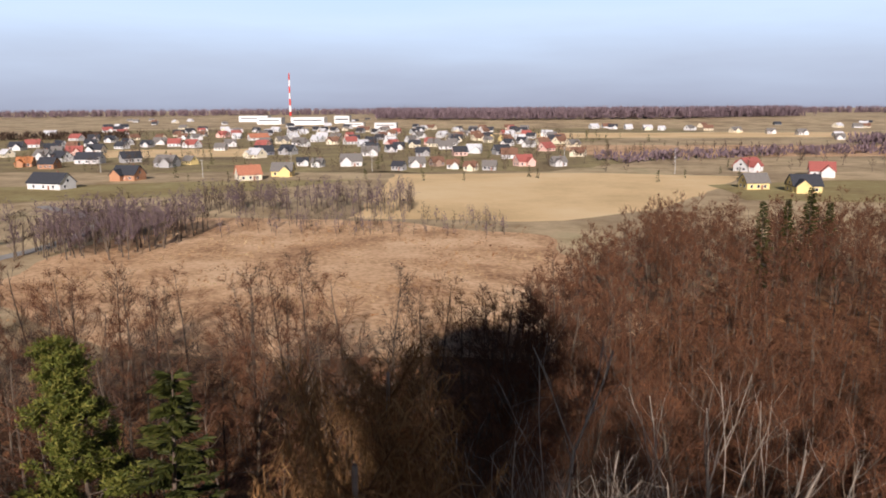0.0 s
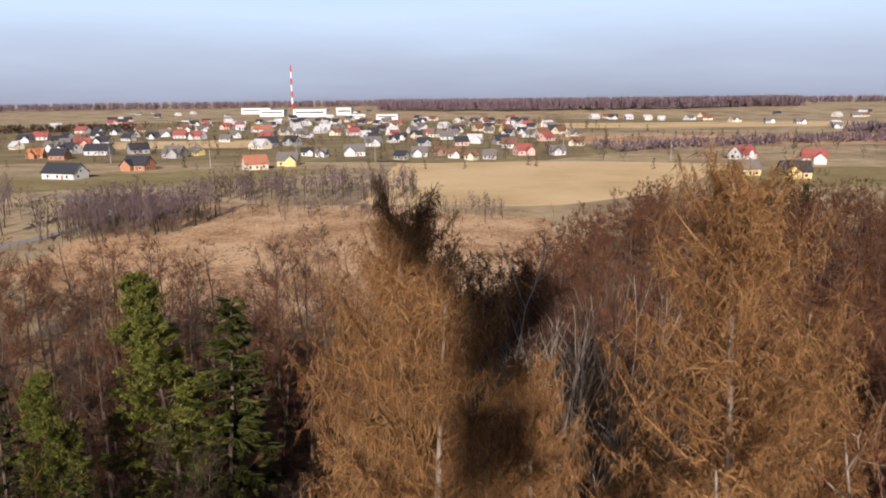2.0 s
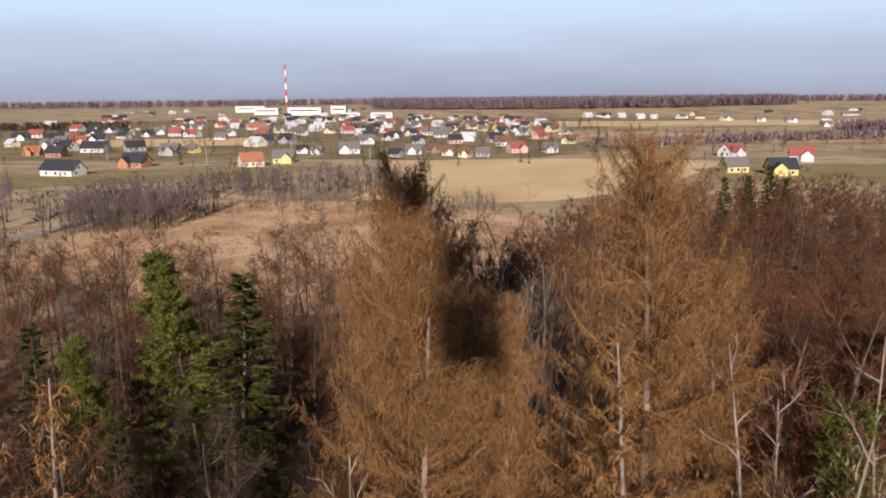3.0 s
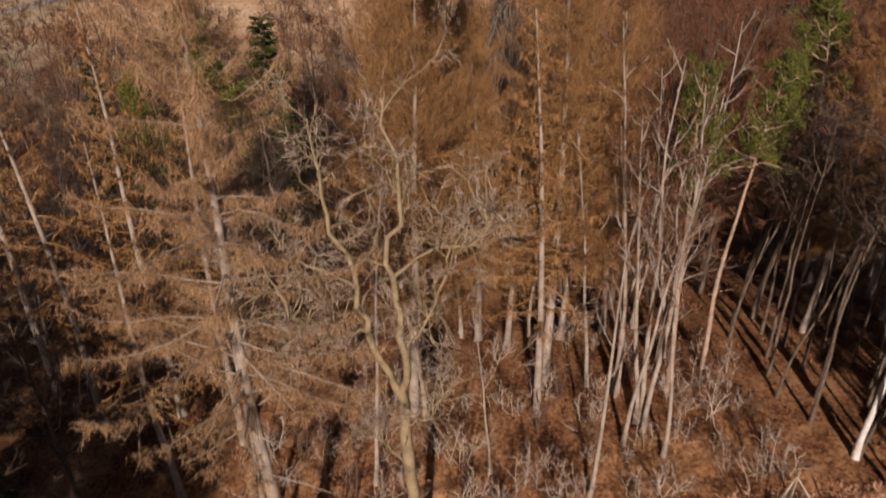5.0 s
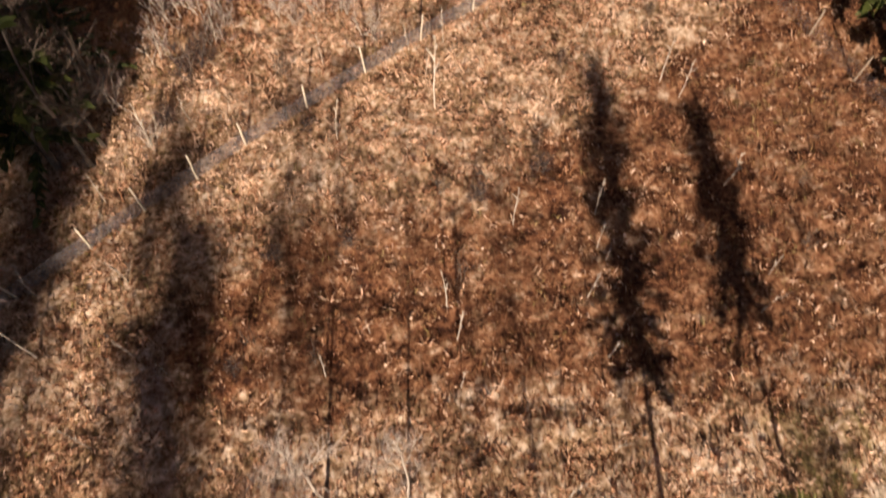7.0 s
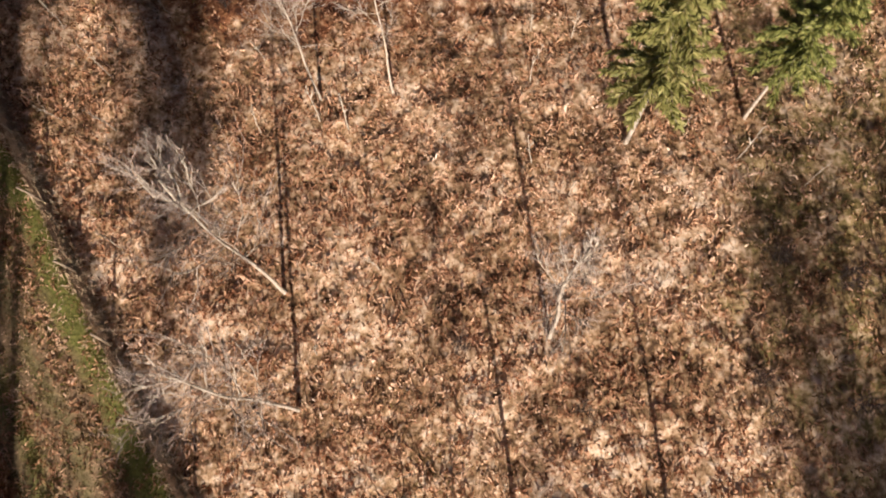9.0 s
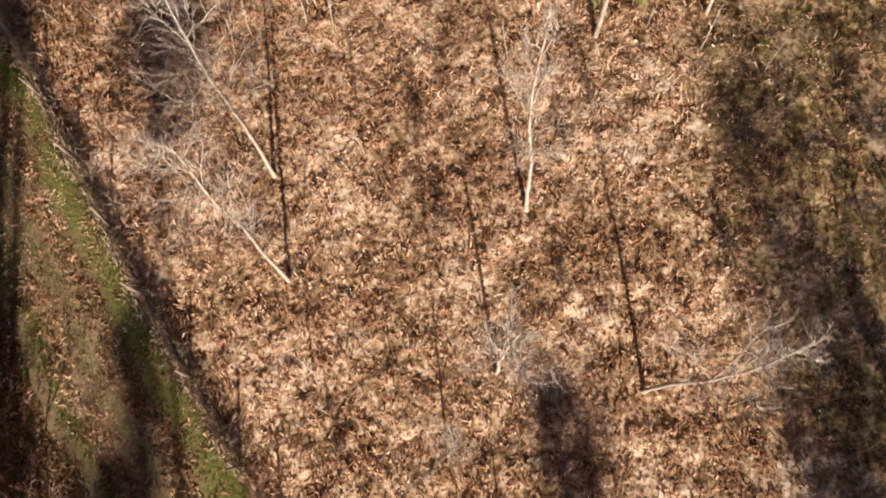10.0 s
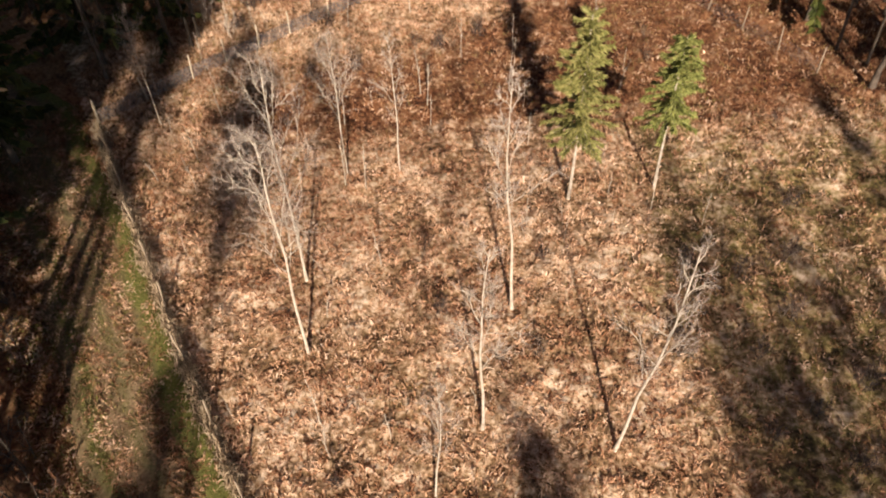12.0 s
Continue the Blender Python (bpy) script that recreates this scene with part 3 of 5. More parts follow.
def larch_tree(seed, h, r, reach=3.6, first=0.3, n=75, twigs=40, twig_w=0.028, hang=3, blunt=0.75, lift=0.75, pale_boughs=False, twig_l=1.0):
    """A bare larch: straight trunk, drooping boughs and hanging tan twigs."""
    rng = np.random.default_rng(seed)
    wood, crown = Soup(), Soup()
    trunk = limb(rng, (0, 0, -0.3), (rng.normal() * 0.02, rng.normal() * 0.02, 1), h, 0.02, 12, 0.02)
    tt = np.linspace(0, 1, 13)
    wood.tube(trunk, r * (1 - 0.93 * tt) * (1 + 0.4 * np.exp(-tt * 25)) + 0.01, 8)
    for k in range(16):
        p, _ = on(trunk, rng.uniform(0.1, first + 0.1))
        az = rng.uniform(0, 6.3)
        b = limb(rng, p, (math.cos(az), math.sin(az), rng.uniform(-0.3, 0.2)), rng.uniform(0.8, 2.6), -0.03, 4, 0.1)
        wood.tube(b, np.linspace(0.035, 0.008, 5), 4)
    st, en, mid, s4, e4 = [], [], [], [], []
    for k in range(n):
        u = first + (0.985 - first) * (k + rng.random()) / n
        p, _ = on(trunk, u)
        az = k * 2.4 + rng.normal() * 0.4
        w = (u - first) / (1 - first)
        ln = (reach * (1 - w) ** blunt * min(1.0, 0.7 + 2.0 * w) + 0.35) * rng.uniform(0.6, 1.2)
        b = limb(rng, p, (math.cos(az), math.sin(az), 0.05 + lift * w + rng.normal() * 0.12), ln, -0.05 if w < 0.55 else 0.03, 5, 0.12)
        b[-1][2] += 0.12 * ln
        (wood if pale_boughs else crown).tube(b, np.linspace(0.038 * (1 - 0.7 * w) + 0.01, 0.006, 6), 3)
        m = max(10, int(twigs * (0.4 + ln / reach)))
        for _ in range(m):
            v = rng.uniform(0.08, 1.0)
            q, d = on(b, v)
            side = unit(np.cross(d, [0, 0, 1])) * rng.normal()
            lt = twig_l * rng.uniform(0.14, 0.52) * (0.6 + 0.4 * ln / reach)
            way = unit(side * 0.9 + d * rng.uniform(0.0, 0.8) + np.array([0, 0, rng.uniform(-0.8, 0.25)]))
            e = q + way * lt
            st.append(q), mid.append(q + way * lt * 0.5 + np.array([0, 0, 0.06])), en.append(e + np.array([0, 0, -0.12 * lt]))
            for _ in range(hang):
                q2 = q + way * lt * rng.uniform(0.2, 0.95)
                s4.append(q2), e4.append(q2 + np.array([rng.normal() * 0.14, rng.normal() * 0.14, -rng.uniform(0.05, 0.38)]))
    crown.blades(st, en, twig_w, rng, np.array(mid))
    crown.blades(s4, e4, twig_w, rng)
    return wood, crown


def spruce_tree(seed, h, r, reach=2.6, first=0.12, n=80, sprays=34, spray_w=0.16, spray_l=1.0, inner=0.15, blunt=0.9):
    rng = np.random.default_rng(seed)
    wood, crown = Soup(), Soup()
    trunk = limb(rng, (0, 0, -0.3), (0, 0, 1), h, 0.02, 10, 0.02)
    wood.tube(trunk, r * np.linspace(1, 0.05, 11) + 0.01, 8)
    st, en, mid = [], [], []
    for k in range(n):
        u = first + (0.99 - first) * ((k + rng.random()) / n)
        p, _ = on(trunk, u)
        az = k * 2.4 + rng.normal() * 0.4
        w = (u - first) / (1 - first)
        ln = (reach * (1 - w) ** blunt + 0.25) * rng.uniform(0.7, 1.2)
        b = limb(rng, p, (math.cos(az), math.sin(az), -0.1 + 0.6 * w), ln, -0.05, 4, 0.07)
        wood.tube(b, np.linspace(0.03, 0.008, 5), 3)
        for _ in range(max(min(10, sprays), int(sprays * (0.35 + ln / reach)))):
            q, d = on(b, rng.uniform(inner, 1.0))
            side = unit(np.cross(d, [0, 0, 1])) * rng.choice([-1, 1])
            lt = rng.uniform(0.25, 0.6) * spray_l
            way = unit(side * rng.uniform(0.2, 1) + d * 0.7 + np.array([0, 0, rng.uniform(-0.6, 0.15)]))
            e = q + way * lt
            st.append(q), en.append(e), mid.append(q + way * lt * 0.5 + np.array([0, 0, 0.03]))
    crown.blades(st, en, spray_w, rng, np.array(mid))
    return wood, crown


def pine_tree(seed, h, r, reach=2.6, first=0.68, n=26, tufts_each=9, needle_w=0.045):
    rng = np.random.default_rng(seed)
    wood, crown = Soup(), Soup()
    trunk = limb(rng, (0, 0, -0.3), (rng.normal() * 0.03, rng.normal() * 0.03, 1), h, 0.02, 11, 0.035)
    wood.tube(trunk, r * np.linspace(1, 0.12, 12) + 0.01, 8)
    for k in range(9):
        p, _ = on(trunk, rng.uniform(0.25, max(first, 0.4)))
        az = rng.uniform(0, 6.3)
        wood.tube(limb(rng, p, (math.cos(az), math.sin(az), 0.2), rng.uniform(0.4, 1.5), 0, 3, 0.15), np.linspace(0.03, 0.01, 4), 4)
    st, en = [], []
    for k in range(n):
        u = first + (0.99 - first) * (k + rng.random()) / n
        p, _ = on(trunk, u)
        az = k * 2.4 + rng.normal() * 0.5
        w = (u - first) / (1 - first)
        ln = reach * (1.05 - 0.75 * w) * rng.uniform(0.6, 1.15)
        b = limb(rng, p, (math.cos(az), math.sin(az), 0.15 + 0.7 * w), ln, 0.08, 5, 0.2)
        wood.tube(b, np.linspace(0.06, 0.012, 6), 4)
        for _ in range(tufts_each):
            q, d = on(b, rng.uniform(0.3, 1.0))
            c = q + rng.normal(size=3) * 0.28
            wood.tube(np.array([q, (q + c) / 2 + [0, 0, 0.04], c]), [0.012, 0.01, 0.006], 3)
            m = 40
            ways = rng.normal(size=(m, 3)) + d * 0.6 + np.array([0, 0, 0.35])
            ways /= np.linalg.norm(ways, axis=1)[:, None]
            s0 = c + ways * 0.03 + rng.normal(size=(m, 3)) * 0.1
            st.extend(s0), en.extend(s0 + ways * rng.uniform(0.16, 0.34, size=(m, 1)))
    crown.blades(st, en, needle_w, rng)
    return wood, crown


def oak_tree(seed):
    """A gnarled oak: one stem that leans and forks at half height, with crooked limbs."""
    rng = np.random.default_rng(seed)
    wood, crown = Soup(), Soup()
    st, en, mid = [], [], []

    def crooked(points, r0, r1, sides=7, bend=0.11):
        pts = [np.array(points[0], float)]
        for a, b in zip(points, points[1:]):
            a, b = np.array(a, float), np.array(b, float)
            pts += [a + (b - a) * k / 4 + rng.normal(size=3) * bend * min(1.0, np.linalg.norm(b - a) / 3) * (k < 4) for k in range(1, 5)]
        pts = np.array(pts)
        wood.tube(pts, np.linspace(r0, r1, len(pts)), sides)
        return pts

    trunk = crooked([(0, 0, -0.3), (0.08, -0.3, 4.0), (0.0, -0.9, 9.0), (0.05, -1.15, 11.2)], 0.25, 0.17, 9, 0.03)
    wood.tube([(0, 0, -0.3), (0, 0, 0.25), (0.02, -0.05, 0.8)], [0.44, 0.34, 0.25], 9)
    west = crooked([trunk[-1], (-0.75, -1.5, 13.6), (-0.95, -1.9, 15.8), (-1.45, -2.3, 18.2), (-1.6, -2.6, 20.8)], 0.13, 0.025)
    east = crooked([trunk[-1], (0.2, -1.7, 13.5), (0.1, -2.4, 16.5), (0.45, -3.0, 18.8), (0.3, -3.3, 21.6)], 0.14, 0.025)
    mains = [(west, 0.15), (east, 0.17)]
    for start, ends, r in ((west[8], ((-1.9, -2.2, 16.6), (-2.9, -2.0, 16.9), (-3.6, -1.8, 16.6)), 0.05), (west[5], ((-1.6, -2.6, 14.6), (-2.6, -3.0, 15.6), (-3.1, -3.0, 17.4)), 0.05), (east[8], ((1.2, -2.2, 17.2), (2.2, -2.4, 17.4), (2.7, -2.6, 18.4)), 0.05), (east[4], ((0.9, -1.2, 14.4), (1.5, -1.0, 15.8), (1.6, -1.3, 17.6)), 0.045), (trunk[10], ((0.8, -1.6, 11.0), (1.3, -2.0, 12.2)), 0.05), (trunk[7], ((-0.7, -0.3, 8.4), (-1.5, -0.1, 9.2)), 0.04)):
        mains.append((crooked([start, *ends], r, 0.014, 6), r))
    for path, r in mains:
        for k in range(16):
            p, d = on(path, rng.uniform(0.3, 1.0))
            b1 = limb(rng, p, d * 0.5 + rng.normal(size=3) * 0.7 + [0, 0, 0.3], rng.uniform(0.7, 2.2), 0.04, 5, 0.32)
            wood.tube(b1, np.linspace(0.024, 0.008, 6), 4)
            for _ in range(6):
                p2, d2 = on(b1, rng.uniform(0.25, 1.0))
                b2 = limb(rng, p2, d2 + rng.normal(size=3) * 0.7, rng.uniform(0.4, 0.9), 0.04, 3, 0.35)
                wood.tube(b2, np.linspace(0.014, 0.006, 4), 3)
                for _ in range(6):
                    p3, d3 = on(b2, rng.uniform(0.2, 1.0))
                    b3 = limb(rng, p3, d3 + rng.normal(size=3) * 0.7, rng.uniform(0.2, 0.5), 0.03, 2, 0.3)
                    st.append(b3[0]), mid.append(b3[1]), en.append(b3[2])
    for k in range(26):
        p, _ = on(trunk, rng.uniform(0.25, 0.98))
        az = rng.uniform(0, 6.28)
        b = limb(rng, p, (math.cos(az), math.sin(az), rng.uniform(-0.1, 0.5)), rng.uniform(0.4, 1.6), 0.02, 4, 0.3)
        wood.tube(b, np.linspace(0.018, 0.006, 5), 3)
        for _ in range(5):
            q, d = on(b, rng.uniform(0.3, 1.0))
            e = q + unit(d + rng.normal(size=3) * 0.6) * rng.uniform(0.2, 0.5)
            st.append(q), mid.append((q + e) / 2), en.append(e)
    crown.blades(st, en, 0.016, rng, np.array(mid))
    return wood, crown


def stock(name, built, bark, leaf, label, category="tree", group="", crown_name="crown"):
    """A tree kept as two meshes, to be set out again and again."""
    wood, crown = built
    return (name, wood.mesh(name + "_trunk", M[bark], smooth_shade=True), crown.mesh(name + "_crown", M[leaf]), label, category, group, crown_name)


def grove(name, label, places):
    """Trees too far to tell apart, as one mesh: rows of kind, x, y, turn, size."""
    s, wide = Soup(), []
    mats = []
    for kind, x, y, turn, size in places:
        c, q = math.cos(turn) * size, math.sin(turn) * size
        rot = np.array([[c, -q, 0], [q, c, 0], [0, 0, size]])
        for me in (kind[1], kind[2]):
            v = np.empty(len(me.vertices) * 3)
            me.vertices.foreach_get("co", v)
            f = np.empty(len(me.polygons) * 3, int)
            me.loops.foreach_get("vertex_index", f)
            s.add(v.reshape(-1, 3) @ rot.T + [x, y, ground_z(x, y)], f.reshape(-1, 3))
            if me.materials[0] not in mats:
                mats.append(me.materials[0])
            wide.append(np.full(len(f) // 3, mats.index(me.materials[0])))
    me = s.mesh(name, *mats)
    me.polygons.foreach_set("material_index", np.concatenate(wide).astype(np.int32))
    return tagged(new(name, me), label, "woodland", kind="stuff")


def plant(kind, x, y, turn=0.0, size=1.0, label="", sink=0.0, height=1.0, lean=0.0, north=0.0):
    name, wood, crown, lab, cat, grp, cname = kind
    ob = new(name)
    ob.empty_display_size = 0.3
    ob.matrix_world = Matrix.LocRotScale((x, y, ground_z(x, y) - sink), Euler((-north, lean, 0)).to_quaternion() @ Euler((0, 0, turn)).to_quaternion(), (size, size, size * height))
    tagged(ob, label or lab, cat, grp)
    part("trunk", wood, None, ob)
    part(cname, crown, None, ob)
    return ob


LARCH = [stock("larch_tree", larch_tree(11 + k, 24, 0.25, 4.2 + 0.3 * k, 0.2 + 0.05 * k, 190, 92, 0.015, 3, 0.48, 1.0, twig_l=1.7), "pale_bark", "larch_twig", "tall leafless larch with hanging golden-brown twigs", group="larches of the wood") for k in range(3)]
EDGE_LARCH = stock("larch_tree", larch_tree(14, 24, 0.25, 4.8, 0.45, 80, 120, 0.013, 4, 0.75, 0.5, True), "pale_bark", "tan_twig", "tall leafless larch with a bare lower stem at the wood edge", group="larches of the wood")
LARCH_FAR = [stock("larch_tree", larch_tree(21 + k, 22, 0.22, 3.6 + 0.3 * k, 0.3, 60, 26, 0.04, 2), "pale_bark", "larch_twig", "tall leafless larch with a golden-brown crown", group="larches of the wood") for k in range(2)]
ALDER = [stock("broadleaf_tree", bare_tree(31 + k, 21, 0.19, 0.25, 15, 0.22, 1.2, n2=5, n3=7, n4=6, twig_w=0.028, twig_l=1.8, segs=(5, 3)), "bark", "red_twig", "tall leafless tree with a fine red-brown crown", group="bare trees of the wood") for k in range(3)]
ALDER_FAR = [stock("broadleaf_tree", bare_tree(36 + k, 21, 0.2, 0.25, 13, 0.24, 1.1, n2=4, n3=5, n4=6, twig_w=0.04, twig_l=1.9, sides=(5, 3, 3), segs=(3, 2)), "bark", "red_twig", "leafless tree with a red-brown crown deep in the wood", group="bare trees of the wood") for k in range(3)]
GREY = [stock("broadleaf_tree", bare_tree(41 + k, 18, 0.18, 0.22, 14, 0.27, 0.9, n2=5, n3=5, n4=5, twig_w=0.032, twig_l=1.7, segs=(4, 2)), "bark", "grey_twig", "leafless tree with a spreading grey-brown crown", group="bare trees of the wood") for k in range(3)]
ASPEN = [stock("aspen_tree", bare_tree(51 + k, 20, 0.12, 0.45, 10, 0.15, 1.7, stems=3 - k, n2=4, n3=4, n4=3, twig_w=0.03, twig_l=1.4, fan=0.045, segs=(5, 3)), "pale_bark", "red_twig", "slender pale-stemmed leafless tree with upright branches", group="slender trees at the wood edge") for k in range(3)]
POLE = [stock("broadleaf_tree", bare_tree(131 + k, 19, 0.095, 0.58, 10, 0.16, 1.5, n2=4, n3=4, n4=6, twig_w=0.036, twig_l=1.8, segs=(4, 2)), "bark", "grey_twig", "slender dark-stemmed leafless tree", group="bare trees of the wood") for k in range(2)]
FAN_TREE = stock("broadleaf_tree", forked_birch(68, 19, 0.12, levels=5), "bark", "red_twig", "leafless tree with a fan of dark red-brown upright branches", group="bare trees of the wood")
BIRCH = [stock("birch_tree", forked_birch(61 + k, 19, 0.125, stems=2 + k, levels=4), "grey_birch_bark", "grey_twig", "white-limbed leafless birch with forked upright branches", group="birches of the wood") for k in range(2)]
TALL_BIRCH = stock("birch_tree", bare_tree(66, 20, 0.16, 0.6, 12, 0.16, 1.6, n2=5, n3=4, n4=3, twig_w=0.03), "birch_bark", "grey_twig", "tall white-stemmed birch at the wood edge", group="birches of the wood")
SAPLING = [stock("sapling", bare_tree(75 + k, 3.0, 0.018, 0.5, 4, 0.12, 1.6, n2=2, n3=2, n4=1, twig_w=0.01, sides=(4, 3, 3), segs=(2, 2)), "young_bark", "pale_twig", "thin bare sapling standing in the dead bracken", "sapling", "saplings in the clearing") for k in range(3)]
YOUNG = [stock("young_birch", bare_tree(71 + k, 12.5, 0.062, 0.42, 15, 0.13 + 0.08 * (k == 0), 1.35, n2=7, n3=5, n4=3, twig_w=0.014, twig_l=1.3, thick=0.5), "young_bark", "pale_twig", "slim young white-stemmed leafless birch in the clearing", group="young birches in the clearing") for k in range(3)]
# light, coarse spruce for blocking sun from places mostly out of view
SHADE = [stock("spruce_tree", spruce_tree(83, 20, 0.2, 3.1, 0.1, 60, 18, 0.4, 1.3), "bark", "spruce_needle", "dark green spruce added to throw shade, mostly out of view", group="evergreens of the wood", crown_name="foliage")]
SPRUCE = [stock("spruce_tree", spruce_tree(81 + k, 20, 0.2, 3.1, 0.1, 95 + 25 * (1 - k), 50 + 40 * (1 - k), 0.17), "bark", "spruce_needle", "dark green spruce with drooping boughs", group="evergreens of the wood", crown_name="foliage") for k in range(2)]
DENSE_BUSH = stock("bush", bare_tree(151, 3.6, 0.03, 0.05, 7, 0.36, 1.1, stems=4, n2=5, n3=5, n4=3, twig_w=0.022, sides=(3, 3, 3), segs=(2, 2), twig_l=1.4), "bark", "dark_twig", "small dark bush among the dead bracken", "bush", "undergrowth of the clearing")
YSPRUCE = [stock("young_spruce", spruce_tree(91 + k, 10, 0.09, 1.4, 0.36 + 0.14 * k, 96, 96, 0.075, 0.65, 0.0, 0.5), "young_bark", "mid_needle" if k else "light_needle", "young light green conifer with a bare lower stem", group="young conifers in the clearing", crown_name="foliage") for k in range(2)]
SHADE_PINE = [stock("pine_tree", pine_tree(101, 20, 0.16, 2.7, 0.68, 24, 5, 0.1), "pine_bark", "pine_needle", "tall pine beyond the track", group="evergreens of the wood", crown_name="foliage")]
PINE = [stock("pine_tree", pine_tree(101 + k, 20, 0.16, 2.7 + 1.1 * k, 0.68 - 0.48 * k, 26 + 24 * k, 9 + 11 * k, 0.05 + 0.03 * k), "bark" if k else "pine_bark", "pine_needle", "tall pine with an orange stem and a green top", group="evergreens of the wood", crown_name="foliage") for k in range(2)]
OAK = stock("oak_tree", oak_tree(6), "oak_bark", "pale_twig", "gnarled pale leafless oak at the wood edge")
DEEP = [stock("broadleaf_tree", bare_tree(36 + k, 21, 0.2, 0.25, 12, 0.24, 1.1, n2=3, n3=4, n4=4, twig_w=0.12, twig_l=1.9, sides=(4, 3, 3), segs=(2, 1)), "bark", "red_twig", "leafless tree deep in the wood") for k in range(2)]
HAZY = [stock("broadleaf_tree", bare_tree(117 + k, 13, 0.2, 0.15, 9, 0.26, 1.5, n2=2, n3=3, n4=4, twig_w=0.2, twig_l=2.0, sides=(3, 3, 3), segs=(2, 1), wild=0.4), "bark", "grey_twig", "grey leafless garden tree") for k in range(2)]
GARDEN_FIR = [stock("spruce_tree", spruce_tree(141, 9, 0.14, 2.0, 0.04, 15, 4, 1.0, 1.7), "bark", "spruce_needle", "dark garden evergreen", crown_name="foliage")]
PALE_BUSH = [stock("bush", bare_tree(125 + k, 3.6, 0.025, 0.1, 5, 0.4, 1.2, stems=4, n2=4, n3=4, n4=3, twig_w=0.014, sides=(3, 3, 3), segs=(2, 1), twig_l=1.3), "young_bark", "bush_twig", "bare pinkish-grey bush at the wood edge", "bush", "undergrowth of the wood") for k in range(2)]
# two of the three crowns use the twig colour with haze mixed in
FAR = [stock("broadleaf_tree", bare_tree(111 + k, 14, 0.2, 0.15, 11, 0.24, 1.7, n2=3, n3=3, n4=8, twig_w=0.08, twig_l=1.8, sides=(4, 3, 3), segs=(2, 1), wild=0.38), "bark", "hazed_twig" if k else "grey_twig", "leafless tree with a brown crown in the valley", group="bare trees of the valley") for k in range(3)]
BUSH = [stock("bush", bare_tree(121 + k, 3.6, 0.035, 0.1, 5, 0.4, 1.2, stems=3, n2=3, n3=3, n4=3, twig_w=0.03, sides=(3, 3, 3), segs=(2, 1), twig_l=1.4), "bark", "red_twig" if k else "grey_twig", "leafless brown bush under the trees", "bush", "undergrowth of the wood") for k in range(3)]

rng = np.random.default_rng(7)
# the trees that stand out
plant(EDGE_LARCH, -6.4, 13.7, 0.4, 1.2, height=0.86, lean=-0.045)
plant(OAK, -1.6, 13.9, 0.0, 1.0)
plant(LARCH[1], -2.5, 30.6, 2.0, 1.04, "tall leafless larch shaded by the balloon")
plant(LARCH[2], -2.6, 24.6, 0.2, 0.98)
plant(LARCH[2], 4.4, 27.4, 1.1, 1.06)
plant(LARCH[0], 8.7, 32.8, 3.2, 0.9)
plant(LARCH[0], 0.9, 32.0, 4.4, 0.85)
plant(ALDER[1], 13.2, 35.0, 4.4, 1.0)
plant(LARCH_FAR[0], 3.9, 24.4, 2.2, 0.95, "tall straight larch with a bare lower stem")
plant(LARCH[0], -3.6, 36.0, 1.2, 1.03)
plant(SPRUCE[1], -30.0, 52.0, 1.2, 0.9)
plant(SPRUCE[0], -20.5, 45.0, 2.2, 0.62)
plant(ASPEN[0], 9.1, 23.7, 0.3, 1.05)
plant(ASPEN[1], 8.3, 26.2, 1.9, 1.07)
plant(ASPEN[0], 11.3, 29.5, 2.6, 1.05)
plant(ASPEN[2], 5.8, 18.9, 0.9, 0.8)
plant(LARCH_FAR[1], 2.6, 30.9, 1.9, 0.85, "straight larch with a long bare stem")
plant(LARCH_FAR[0], 5.9, 32.0, 4.1, 0.95, "straight larch with a long bare stem")
plant(ASPEN[2], -4.05, 19.9, 0.9, 0.85)
plant(ASPEN[2], 1.4, 20.3, 3.9, 0.55)
plant(ASPEN[2], -1.9, 24.0, 2.9, 0.95)
plant(ASPEN[2], -8.3, 17.2, 5.9, 0.9, lean=-0.1)
plant(PINE[0], 13.6, 28.8, 0.8, 0.9)
plant(PINE[0], 10.9, 26.0, 2.2, 0.88)
plant(PINE[0], 21.5, 37.0, 4.0, 1.1)
for k, (x, y, sz) in enumerate(((-11.0, 22.4, 0.92), (-15.0, 24.6, 1.0), (-18.6, 23.4, 0.95), (-22.4, 26.0, 1.0), (-12.8, 18.6, 0.8))):
    plant(LARCH_FAR[k % 2], x, y, k * 1.7, sz)
plant(PINE[1], -22.7, 59.8, 0.5, 1.5, height=0.74)
plant(SPRUCE[0], -18.8, 58.6, 0.2, 1.5, height=0.71)
plant(PINE[1], -26.0, 53.0, 2.5, 0.85)
plant(BIRCH[0], 1.9, 41.0, 0.3, 1.3, height=0.86)
plant(BIRCH[1], 3.5, 41.6, 1.7, 1.27)
plant(BIRCH[0], 0.3, 43.4, 3.7, 1.27, height=0.8)
plant(BIRCH[1], 5.4, 43.2, 4.4, 1.18)
plant(TALL_BIRCH, 18.9, 21.6, 2.9, 0.95)
plant(TALL_BIRCH, 21.0, 12.8, 0.6, 1.0)
plant(SPRUCE[0], 56.0, 168.0, 0.7, 0.98)
plant(SPRUCE[0], 65.0, 176.0, 1.7, 0.95)
plant(SPRUCE[0], 69.5, 178.0, 0.4, 1.06)
plant(SPRUCE[0], 73.5, 176.0, 2.4, 0.92)
plant(FAN_TREE, 2.8, 49.6, 0.4, 1.02, height=0.92)
plant(FAN_TREE, 4.8, 50.8, 2.1, 1.0)
